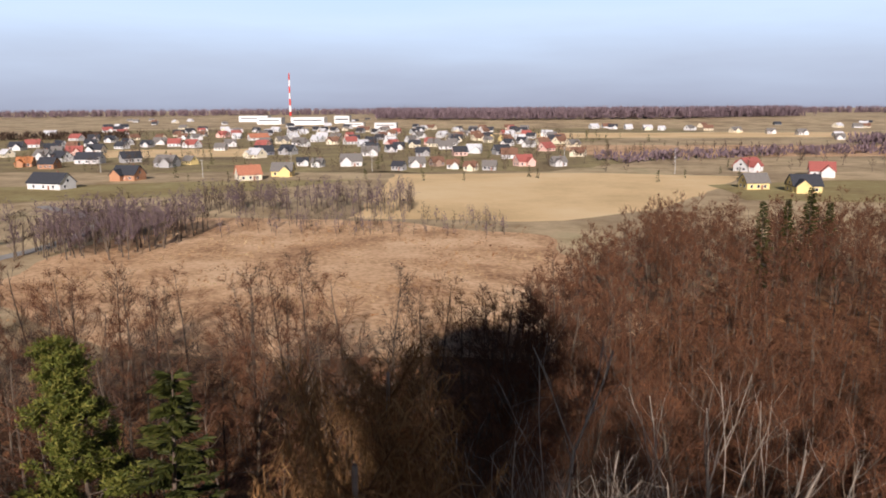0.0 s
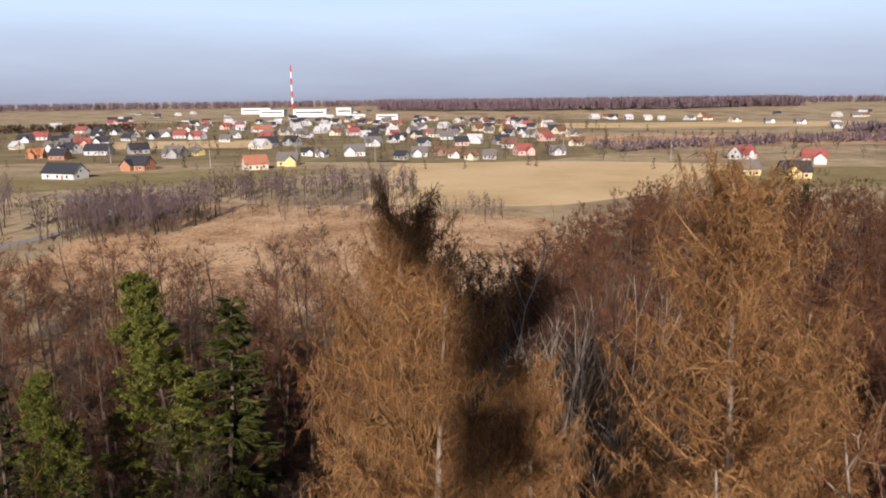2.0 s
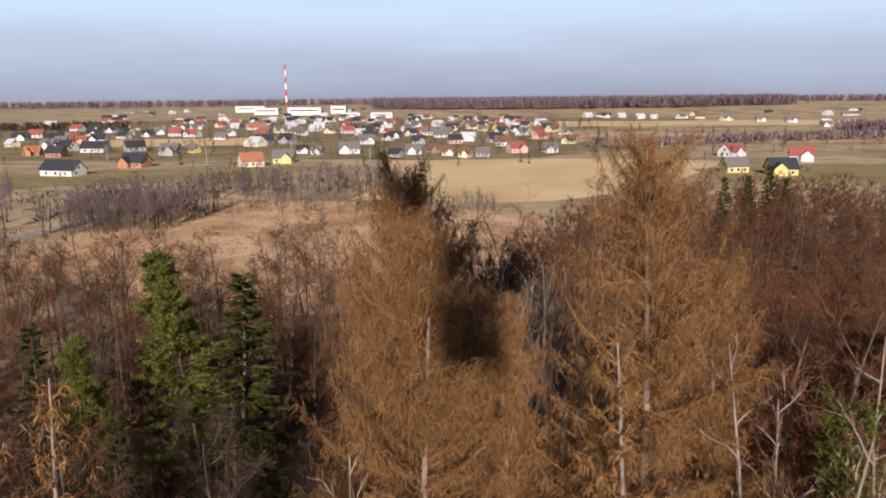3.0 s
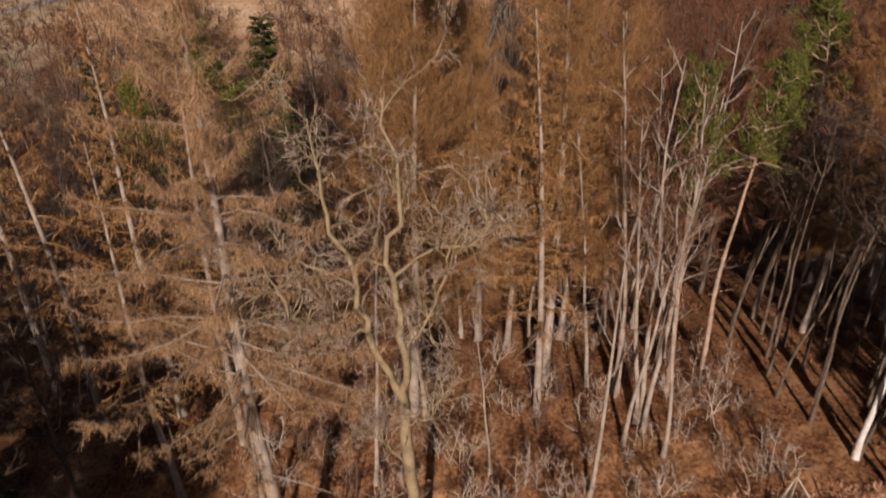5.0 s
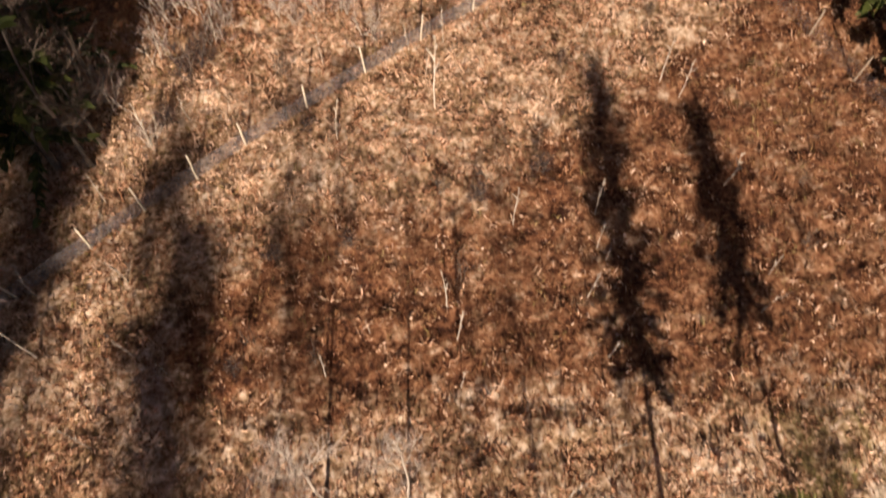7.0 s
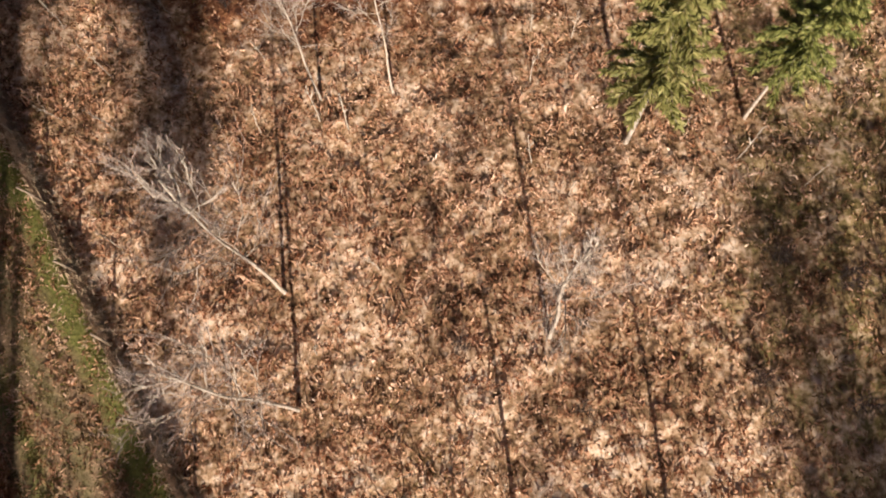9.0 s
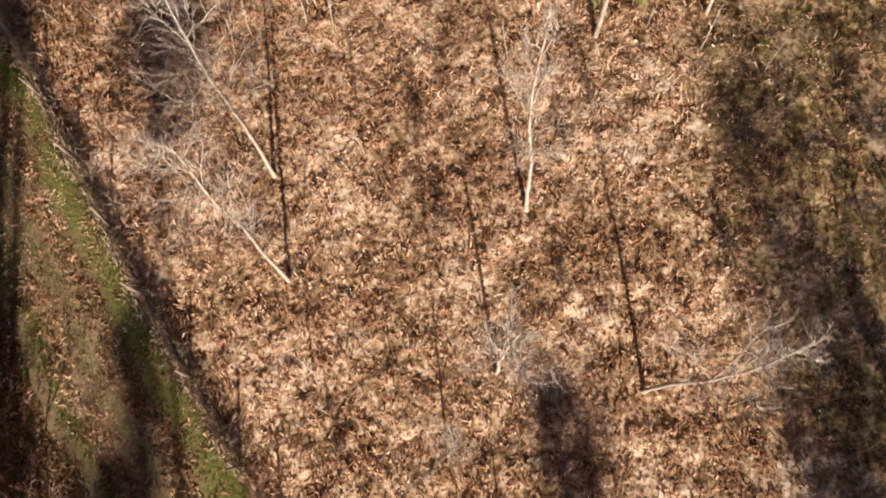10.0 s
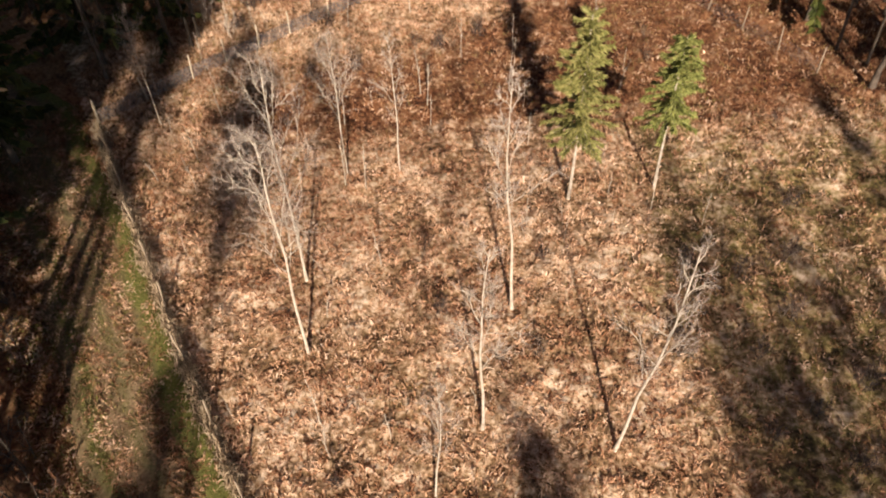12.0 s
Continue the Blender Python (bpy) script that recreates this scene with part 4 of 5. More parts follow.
for x, y, k, sz in ((1.4, 52.5, 0, 1.1), (7.2, 52.0, 2, 1.0), (-1.5, 57.0, 0, 0.9), (10.0, 54.0, 1, 0.95)):
    plant(ALDER[k], x, y, x, sz)
plant(GREY[0], -21.4, 106.0, 0.2, 1.2)
plant(GREY[1], -26.9, 101.8, 1.2, 1.2)

taken = [(-11, 22.4), (-15, 24.6), (-18.6, 23.4), (-22.4, 26), (-12.8, 18.6), (21.5, 37), (-6.8, 13.8), (-1.7, 14.0), (-2.5, 30.6), (-2.6, 24.6), (4.4, 27.4), (8.7, 32.8), (13.2, 35.0), (9.1, 23.7), (13.8, 28.8), (-22.9, 59.6), (-18, 59.5), (2.6, 40.8), (5.6, 41.6), (1.6, 45.6), (8.6, 43), (2.6, 30.9), (5.9, 32), (-3.6, 36), (1, 52), (4, 54), (7.2, 52), (-1.5, 57), (10, 54)]


def scatter(n, xr, yr, kinds, gap, smin, smax, ok=lambda x, y: True):
    done = tries = 0
    while done < n and tries < n * 40:
        tries += 1
        x, y = rng.uniform(*xr), rng.uniform(*yr)
        if not ok(x, y) or any((x - a) ** 2 + (y - b) ** 2 < gap * gap for a, b in taken):
            continue
        taken.append((x, y))
        plant(kinds[rng.integers(len(kinds))], x, y, rng.uniform(0, 6.28), rng.uniform(smin, smax))
        done += 1


def west_of_track(x, y):
    return fence_side(x, y) < -8


def spread(n, xr, yr, kinds, gap, smin, smax, ok=lambda x, y: True):
    """Rows for grove()."""
    rows, tries = [], 0
    while len(rows) < n and tries < n * 40:
        tries += 1
        x, y = rng.uniform(*xr), rng.uniform(*yr)
        if not ok(x, y) or any((x - a) ** 2 + (y - b) ** 2 < gap * gap for a, b in taken):
            continue
        taken.append((x, y))
        rows.append((kinds[rng.integers(len(kinds))], x, y, rng.uniform(0, 6.28), rng.uniform(smin, smax)))
    return rows


# the wood ahead: larch and alder thick to the east, thinner to the west
scatter(6, (16, 40), (31, 45), LARCH, 3.4, 0.84, 0.98)
scatter(12, (5, 30), (33, 45), ALDER, 3.0, 0.9, 1.05)
scatter(30, (9, 46), (44, 68), ALDER, 2.9, 0.84, 1.0)
scatter(20, (-9, 13), (58, 84), ALDER, 2.9, 0.82, 0.98)
grove("deep_wood", "bare alders at the meadow edge", spread(22, (-3, 14), (84, 108), ALDER_FAR, 2.8, 0.85, 0.98))
grove("deep_wood", "bare red-brown wood behind the larches", spread(150, (8, 70), (48, 98), ALDER_FAR, 2.6, 0.74, 0.92))
scatter(10, (-1, 12), (21, 36), ASPEN[2:], 1.8, 0.7, 1.0, lambda x, y: y > 20 + abs(x - 7) * 0.2)
scatter(46, (17, 46), (10, 44), POLE + ALDER[:2], 2.4, 0.8, 1.0, lambda x, y: x > 15 + max(0, 34 - y) * 0.32)
scatter(60, (16, 34), (12, 34), POLE, 1.7, 0.75, 1.0, lambda x, y: x > 15.5 + max(0, 30 - y) * 0.34)
scatter(22, (-32, -10.5), (11, 30), POLE + GREY[:1], 2.2, 0.45, 0.7)
for x, y, sz in ((-17.5, 7.0, 0.5), (-20.5, 10.5, 0.6), (-15.8, 12.5, 0.45), (-24.0, 7.5, 0.6)):
    plant(SPRUCE[1], x, y, x, sz)
scatter(20, (26, 52), (-35, 12), ASPEN[1:] + ALDER_FAR, 3.0, 0.75, 1.0)
scatter(16, (-48, -10), (17, 32), GREY + ALDER_FAR, 3.2, 0.75, 1.0)
scatter(34, (-34, -8), (32, 58), GREY, 2.6, 0.5, 0.74)
scatter(16, (-52, -30), (30, 64), GREY + ALDER_FAR, 3.4, 0.75, 1.0)
scatter(6, (-24, -12), (2, 14), GREY, 3.4, 0.5, 0.72)
scatter(22, (-46, -20), (-36, 14), GREY + ALDER_FAR, 3.4, 0.75, 1.05, lambda x, y: west_of_track(x, y) and y < 14 + (x + 14) * 0.1)
grove("deep_wood", "bare grey-brown wood above the meadow", spread(58, (-60, -4), (66, 112), GREY[:2] + ALDER_FAR, 3.4, 0.8, 1.1))
grove("deep_wood", "bare red-brown wood thick to the valley edge", spread(330, (4, 106), (96, 212), DEEP, 3.0, 0.66, 0.84, lambda x, y: x > 5 + max(0, y - 130) * 0.5))
grove("deep_wood", "bare grey-brown wood on the slope", spread(46, (-120, -50), (50, 125), DEEP, 4.2, 0.75, 1.0))
# behind the walk: what throws the long shadows over the clearing
for x, y, sz in ((-13.4, -48.0, 1.15), (-15.0, -41.0, 1.2), (-17.5, -46.0, 1.2), (-12.9, -38.0, 1.15), (-19.5, -38.0, 1.2), (-16.5, -34.0, 1.1), (-21.0, -31.0, 1.15), (-13.8, -31.0, 1.2), (-15.4, -28.5, 1.2), (-17.2, -25.5, 1.2), (-18.8, -21.8, 1.2), (-14.6, -36.0, 1.25), (-10.5, -72.0, 1.1), (-12.6, -67.0, 1.15), (-14.8, -74.0, 1.1), (-9.0, -79.0, 1.15)):
    plant(SHADE_PINE[0], x, y, x * 1.7, sz)
# spruces added mostly out of view so their shade darkens the western wood
for x, y, sz in ((-17.6, 0.8, 1.1), (-16.8, 5.0, 1.05), (-13.7, 2.4, 0.85), (-15.2, 6.2, 0.85), (-12.9, 6.8, 0.55), (-20.0, 4.0, 1.15), (-20.0, -9.0, 1.1), (-22.4, -4.5, 1.15), (-24.6, -9.5, 1.1), (-27.5, -3.0, 1.2), (-30.0, -8.0, 1.15), (-33.0, -1.0, 1.2), (-36.5, -6.0, 1.2), (-29.0, 2.0, 1.05)):
    plant(SHADE[0], x, y, x * 2.1, sz)
# spruces added at the eastern edge only to cast shade on the wood behind
for x, y, sz in ((23.5, 7.0, 1.0), (25.6, 4.4, 1.05), (27.6, 7.4, 1.1), (24.8, 11.6, 1.0), (29.0, 1.0, 1.05), (22.6, 13.4, 0.9)):
    plant(SHADE[0], x, y, x * 2.1, sz, "dark green spruce added at the clearing's edge to shade the wood")
plant(SHADE_PINE[0], -7.1, -49.5, -15.8, 1.2)
plant(SHADE_PINE[0], -8.9, -52.0, -18.9, 1.2)
# further unseen spruces, added to shade the track and western wood
for x, y, sz in ((-18.0, -29.5, 1.0), (-22.0, -26.0, 1.05), (-25.0, -33.0, 1.1), (-24.5, -20.0, 1.0), (-20.8, -21.5, 0.95), (-27.0, -12.0, 1.0), (-18.6, -38.0, 1.25), (-22.5, -12.0, 0.9), (-19.0, -33.0, 1.25), (-20.4, -28.5, 1.25), (-20.0, -24.5, 1.2), (-20.2, -18.8, 1.15), (-20.6, -16.5, 1.0), (-25.5, -4.5, 1.0), (-27.5, -18.0, 1.1)):
    plant(SHADE[0], x, y, x * 1.3, sz)
taken += [(23.5, 7), (25.6, 4.4), (27.6, 7.4), (24.8, 11.6), (29, 1), (22.6, 13.4), (-20, -9), (-22.4, -4.5), (-24.6, -9.5), (-27.5, -3), (-30, -8), (-33, -1), (-36.5, -6), (-29, 2), (-7.5, -50), (-13.4, -48), (-15, -41), (-17.5, -46), (-12.9, -38), (-19.5, -38), (-16.5, -34), (-21, -31), (-11.8, -33.8), (-18, -29.5), (-22, -26), (-25, -33), (-24.5, -20), (-20.8, -21.5), (-27, -12), (-16.6, -38), (-22.5, -12)]
scatter(8, (-34, -16), (-90, -58), LARCH_FAR + ALDER_FAR, 3.4, 0.85, 1.05)
scatter(10, (18, 42), (-98, -70), SHADE + LARCH_FAR, 3.6, 0.75, 1.0)
# low spruces added behind the walk to shade the clearing's south-east
for x, y, sz in ((16.8, -50.0, 0.62), (13.4, -49.0, 0.55), (15.2, -46.5, 0.5), (18.4, -51.5, 0.65), (19.8, -46.5, 0.6), (22.0, -54.0, 0.75)):
    plant(SHADE[0], x, y, x, sz)
for x, y in ((12.8, -60.0), (15.8, -63.0), (18.6, -58.0), (20.4, -62.0), (17.2, -54.0)):
    plant(ALDER[0], x, y, x, 1.0)
plant(LARCH_FAR[0], 4.9, -57.5, 0.3, 0.7)
plant(SPRUCE[0], 6.2, -57.0, 1.3, 1.15, height=0.58)
plant(LARCH_FAR[0], 7.4, -58.4, 2.3, 0.68)
scatter(26, (26.5, 42), (-8, 15), POLE, 1.8, 0.8, 1.0, lambda x, y: x > 25.5 - 0.45 * (y - 5))
# spruces added out of view as sun blockers for the eastern side
scatter(8, (33, 46), (-22, 6), SHADE, 3.6, 0.9, 1.25)
scatter(4, (26, 38), (-60, -40), SHADE, 3.6, 1.0, 1.2)
# undergrowth
scatter(95, (-10, 15), (15.5, 33), PALE_BUSH + PALE_BUSH + BUSH[1:2], 0.8, 0.3, 0.85, lambda x, y: y > 15 + max(x, 0) * 0.35)
scatter(50, (-16, 20), (30, 60), BUSH, 1.6, 0.6, 1.2)
scatter(70, (-45, -9), (14, 62), BUSH, 1.6, 0.8, 1.6)
scatter(46, (-28, -7), (-40, 8), BUSH, 1.2, 0.5, 1.1, lambda x, y: -16 < fence_side(x, y) < -5.6)
scatter(26, (-15, 22), (-44, 16), BUSH, 2.5, 0.25, 0.5, lambda x, y: fence_side(x, y) > 1)
scatter(70, (-14, 16), (-42, 14), SAPLING, 1.2, 0.5, 1.25, lambda x, y: fence_side(x, y) > 0.8 and y < 10 + 0.6 * x)
plant(GREY[0], -11.9, 3.4, 0.6, 0.5)
plant(GREY[2], -17.0, -1.0, 2.6, 0.6)
grove("brushwood", "dark low brush between the wood and the meadow", spread(70, (-52, -4), (60, 110), BUSH, 1.6, 1.0, 1.9))
scatter(9, (-10, 3), (8.5, 14), PALE_BUSH, 0.9, 0.45, 0.8, lambda x, y: y > 7 + 0.75 * (x + 2))
scatter(6, (2, 12), (14, 19), PALE_BUSH, 1.0, 0.35, 0.6, lambda x, y: y > 11.5 + 0.6 * x)
# tree lines of the valley
grove("tree_line", "dense line of bare brown trees along a ditch", spread(120, (-121, -85), (198, 246), FAR, 1.7, 0.7, 1.05))
grove("tree_line", "row of slim bare trees before the village", spread(120, (-108, -22), (276, 304), FAR, 1.6, 0.5, 0.95))
grove("brushwood", "low reddish brush at the meadow's far edge", spread(120, (-80, 8), (232, 268), FAR, 1.8, 0.22, 0.5))
grove("tree_line", "bare trees along the valley stream", spread(80, (60, 340), (430, 640), HAZY, 5.0, 0.5, 0.9))
grove("tree_line", "bare trees in the side valley", spread(50, (-200, -132), (135, 270), FAR, 3.4, 0.7, 1.1))
grove("garden_trees", "bare and bushy garden trees among the houses", spread(430, (-440, 110), (440, 1050), HAZY, 6.0, 0.45, 0.9))
grove("garden_evergreens", "dark evergreens and hedges in the village gardens", spread(170, (-440, 190), (385, 980), GARDEN_FIR, 6.0, 0.35, 0.9))

# young trees of the clearing
for k, (x, y, sz) in enumerate([(-3.6, -19.1, 1.0), (-3.3, -23.3, 1.0), (-1.8, -11.6, 0.72), (1.05, -11.8, 0.7), (5.6, -21.8, 1.05), (3.6, -27.5, 0.95), (8.5, -28.8, 1.0), (1.6, -30.1, 0.62), (-12.7, -6.1, 0.6)]):
    plant(YOUNG[0 if k < 3 or k == 8 else 1], x, y, k * 1.3, sz)
for x, y, sz in ((2.4, 4.8, 1.7), (-9.8, 3.3, 1.1), (8.6, -2.4, 0.8), (12.7, 6.2, 1.1), (13.4, 5.3, 1.0), (-2.0, -7.2, 0.9), (2.9, 8.6, 0.9)):
    plant(SAPLING[0], x, y, x * 3.1, sz)
for x, y, sz in ((-9.0, 11.2, 0.95), (-10.4, 10.6, 0.8), (-4.6, 13.5, 0.85), (-8.2, 10.9, 0.7), (-10.2, 8.2, 0.8), (-5.6, 12.9, 0.6), (-3.0, 14.6, 0.7), (-11.6, 5.4, 0.9), (-9.8, 3.3, 0.6)):
    plant(PALE_BUSH[1], x, y, x * 3.1, sz)
plant(YSPRUCE[0], 9.5, -14.9, 0.4, 1.0, lean=0.05, north=0.06)
plant(YSPRUCE[1], 14.1, -14.4, 1.4, 0.82, lean=-0.05, north=0.07, height=1.1)
for x, y, sz in ((2.4, -21.7, 0.32), (4.1, 0.0, 0.4), (6.8, 1.3, 0.42), (-8.8, 7.2, 0.6), (-8.2, 7.9, 0.5), (-9.2, 4.5, 0.4), (-4.1, -2.3, 0.36), (-1.2, -1.8, 0.36), (-3.2, 3.9, 0.3), (-5.4, -6.9, 0.3), (7.4, -19.0, 0.28), (13.9, -20.0, 0.36), (-2.0, -29.4, 0.28), (16.0, -21.0, 0.45), (17.5, -23.5, 0.5), (18.6, -20.2, 0.45), (15.4, -25.2, 0.38), (19.0, -27.0, 0.5), (14.6, -29.0, 0.36), (17.2, -30.5, 0.45), (12.4, -24.0, 0.3), (20.5, -16.5, 0.45), (0.9, 14.7, 0.62), (1.9, 15.2, 0.55), (0.2, 15.3, 0.5)):
    plant(DENSE_BUSH, x, y, x * 2.3, sz)


def snag(x, y):
    """A broken-off trunk with a splintered top."""
    ob = thing("broken_trunk", "broken pale trunk with a splintered top at the wood edge", "tree stump", at=(x, y, ground_z(x, y)))
    s = Soup()
    s.tube([(0, 0, -0.3), (0.0, 0, 0.3), (-0.12, 0.05, 1.6), (-0.3, 0.05, 3.0), (-0.36, 0.06, 3.5)], [0.24, 0.18, 0.15, 0.12, 0.05], 9)
    part("trunk", s, M["pale_bark"], ob, smooth_shade=True)
    for dx, dy, h in ((-0.1, 0.04, 0.55), (0.06, -0.05, 0.3), (0.0, 0.09, 0.4)):
        s = Soup()
        s.tube([(-0.28 + dx * 0.5, 0.05 + dy * 0.5, 2.8), (-0.33 + dx, 0.05 + dy, 3.2), (-0.36 + dx, 0.05 + dy, 3.3 + h)], [0.06, 0.04, 0.008], 5)
        part("splinter", s, M["young_bark"], ob)


def stone(x, y, r, seed):
    """A pale rounded stone half sunk in the litter."""
    bm = bmesh.new()
    bmesh.ops.create_icosphere(bm, subdivisions=2, radius=r)
    for v in bm.verts:
        k = 1 + 0.35 * noise.noise(v.co / r * 0.9 + Vector((seed * 3.1, 0, 0)))
        v.co = Vector((v.co.x * 1.25 * k, v.co.y * k, v.co.z * 0.7 * k))
    me = bpy.data.meshes.new("stone")
    bm.to_mesh(me)
    bm.free()
    me.materials.append(M["stone"])
    me.polygons.foreach_set("use_smooth", np.full(len(me.polygons), True))
    ob = new("stone", me)
    ob.matrix_world = pose(x, y, ground_z(x, y) + relief(x, y) + r * 0.2, 0, 0, seed * 47)
    return tagged(ob, "pale tan stone half sunk in the leaf litter", "stone", "stones at the wood edge")


snag(-7.4, 12.1)
for k, (x, y, r) in enumerate(((2.8, 16.9, 0.32), (2.0, 17.9, 0.24), (3.0, 15.9, 0.26), (3.6, 16.4, 0.18), (2.3, 16.4, 0.16))):
    stone(x, y, r, k + 1)


def along(line, step):
    pts = []
    for (a, b), (c, d) in zip(line, line[1:]):
        n = max(1, round(math.hypot(c - a, d - b) / step))
        pts += [(a + (c - a) * k / n, b + (d - b) * k / n) for k in range(n)]
    return pts + [line[-1]]


# ---- valley lane and power poles ----
lane = Soup()
mid = along([(-139, 145), (-129, 182), (-120, 215), (-121, 238), (-128, 260), (-146, 279), (-171, 298)], 4.0)
edges = []
for k, (x, y) in enumerate(mid):
    a, b = mid[max(k - 3, 0)], mid[min(k + 3, len(mid) - 1)]
    d = unit(np.array([b[0] - a[0], b[1] - a[1]]))
    edges += [(x - d[1] * 2.6, y + d[0] * 2.6, 0.1), (x + d[1] * 2.6, y - d[0] * 2.6, 0.1)]
lane.add(edges, [t for k in range(len(mid) - 1) for t in ((2 * k, 2 * k + 1, 2 * k + 3), (2 * k, 2 * k + 3, 2 * k + 2))])
lane_ob = tagged(new("lane", lane.mesh("lane", M["asphalt"])), "grey country lane behind the trees", "road", kind="structure")
lane_ob.location = (0, 0, VALLEY)
pole_mesh = None
for x, y in ((-150, 415), (-110, 452), (-60, 440), (110, 430), (130, 505), (60, 520), (-220, 440)):
    ob = thing("utility_pole", "grey concrete power pole with a crossbar", "utility pole", "power poles of the village", at=(x, y, VALLEY))
    if pole_mesh is None:
        s = Soup()
        s.tube([(0, 0, -0.3), (0, 0, 4.5), (0, 0, 9.5)], [0.17, 0.14, 0.1], 8)
        pole_mesh = s.mesh("pole", M["concrete"], smooth_shade=True)
        s = Soup()
        s.box((-0.9, -0.06, 8.9), (0.9, 0.06, 9.05))
        bar_mesh = s.mesh("crossbar", M["concrete"])
    part("pole", pole_mesh, None, ob)
    part("crossbar", bar_mesh, None, ob)


# ---- clearing: ferns, fence, track ----
FENCE_N = [(14.9, 19.1), (4.4, 10.7), (-5.8, 3.2), (-11.5, -1.6), (-16.3, -5.8)]
FENCE_W = [(-16.3, -5.8), (-12.4, -14.6), (-8.5, -23.2), (-5.4, -29.5), (2.5, -46.0)]
FENCE_E = [(14.9, 19.1), (18.8, 11.3), (27.0, -5.0)]


def fence(line, label, wood, w=0.015, wire=M["wire"]):
    ob = thing("wire_fence", label, "fence", "deer fence of the clearing", at=(line[0][0], line[0][1], 0))
    inv = Vector((line[0][0], line[0][1], 0))
    me = None
    for k, (x, y) in enumerate(along(line, 2.9)):
        if me is None:
            s = Soup()
            s.tube([(0, 0, -0.2), (0.01, 0, 0.7), (0, 0.015, 1.2), (0.01, 0.01, 1.66), (0.01, 0.01, 1.7)], [0.05, 0.047, 0.045, 0.044, 0.025], 7)
            me = s.mesh("post", wood, smooth_shade=True)
        p = part("post", me, None, ob)
        p.location = (x - inv.x, y - inv.y, ground_z(x, y))
        p.rotation_euler = (rng.normal() * 0.05, rng.normal() * 0.05, rng.uniform(0, 6))
    s = Soup()
    for (x, y), (x2, y2) in zip(along(line, 2.9), along(line, 2.9)[1:]):
        L = math.hypot(x2 - x, y2 - y)
        n = max(1, int(L / 0.075))
        d = np.array([(x2 - x) / L, (y2 - y) / L, 0])
        for k in range(n):
            a = np.array([x - inv.x, y - inv.y, 0]) + d * L * k / n
            z = ground_z(a[0] + inv.x, a[1] + inv.y)
            q = [a + [0, 0, z], a + d * w + [0, 0, z], a + d * w + [0, 0, z + 0.92], a + [0, 0, z + 0.92]]
            s.add(q, [(0, 1, 2), (0, 2, 3)])
        for k in range(8):
            z = 0.05 + k * 0.112
            a = np.array([x - inv.x, y - inv.y, ground_z(x, y) + z])
            b = np.array([x2 - inv.x, y2 - inv.y, ground_z(x2, y2) + z])
            s.add([a, b, b + [0, 0, w], a + [0, 0, w]], [(0, 1, 2), (0, 2, 3)])
    part("netting", s, wire, ob, "fine wire netting")
    return ob


fence(FENCE_N, "wooden-post wire fence crossing the clearing below the wood", M["post"], 0.018)
fence(FENCE_W, "wooden-post wire fence beside the grassy track", M["dark_post"], 0.03, M["rusty_wire"])
fence(FENCE_E, "wooden-post wire fence along the wood edge", M["dark_post"], 0.006)
for dx, dy in ((-1.5, -1.2), (0.9, -1.9)):
    b = thing("brace_pole", "slanting wooden brace pole at the fence corner", "fence post", at=(14.9 + dx, 19.1 + dy, 0))
    s = Soup()
    s.tube([(0, 0, -0.1), (-dx * 0.5, -dy * 0.5, 0.6), (-dx, -dy, 1.25)], [0.045, 0.04, 0.036], 7)
    part("pole", s, M["post"], b, smooth_shade=True)

# the track runs just outside the western fence
def track():
    pts = along([(-40.0, 10.0), (-26.0, 3.5), (-18.2, -3.6), (-12.4, -14.6), (-8.5, -23.2), (-5.4, -29.5), (2.5, -46.0), (10.0, -62.0)], 0.5)
    offsets = [0.12 + 0.37 * k for k in range(14)]
    n = len(offsets)
    rows, across, f = [], [], []
    for k, (x, y) in enumerate(pts):
        a, b = pts[max(k - 6, 0)], pts[min(k + 6, len(pts) - 1)]
        d = unit(np.array([b[0] - a[0], b[1] - a[1]]))
        nrm = np.array([d[1], -d[0]])
        for q, o in enumerate(offsets):
            p = np.array([x, y]) + nrm * (o + 0.3 * min(1.0, o) * noise.noise((x * 0.3, y * 0.3, 1)))
            dip = -0.08 if q in (4, 5, 9, 10) else 0.0
            edge = -0.25 if q in (0, n - 1) else 0.0
            rows.append((p[0], p[1], ground_z(p[0], p[1]) + 0.2 + dip + edge + 0.06 * noise.noise((p[0] * 1.5, p[1] * 1.5, 2))))
            across.append(q / (n - 1))
    for k in range(len(pts) - 1):
        for q in range(n - 1):
            a = k * n + q
            f += [(a, a + n, a + n + 1), (a, a + n + 1, a + 1)]
    s = Soup()
    s.add(rows, f)
    me = s.mesh("forest_track", M["track"], smooth_shade=True)
    me.attributes.new("across", "FLOAT", "POINT").data.foreach_set("value", across)
    if sum(p.normal.z for p in me.polygons) < 0:
        me.flip_normals()
    return tagged(new("forest_track", me), "grassy forest track with earthy wheel ruts", "track", kind="structure")


track()


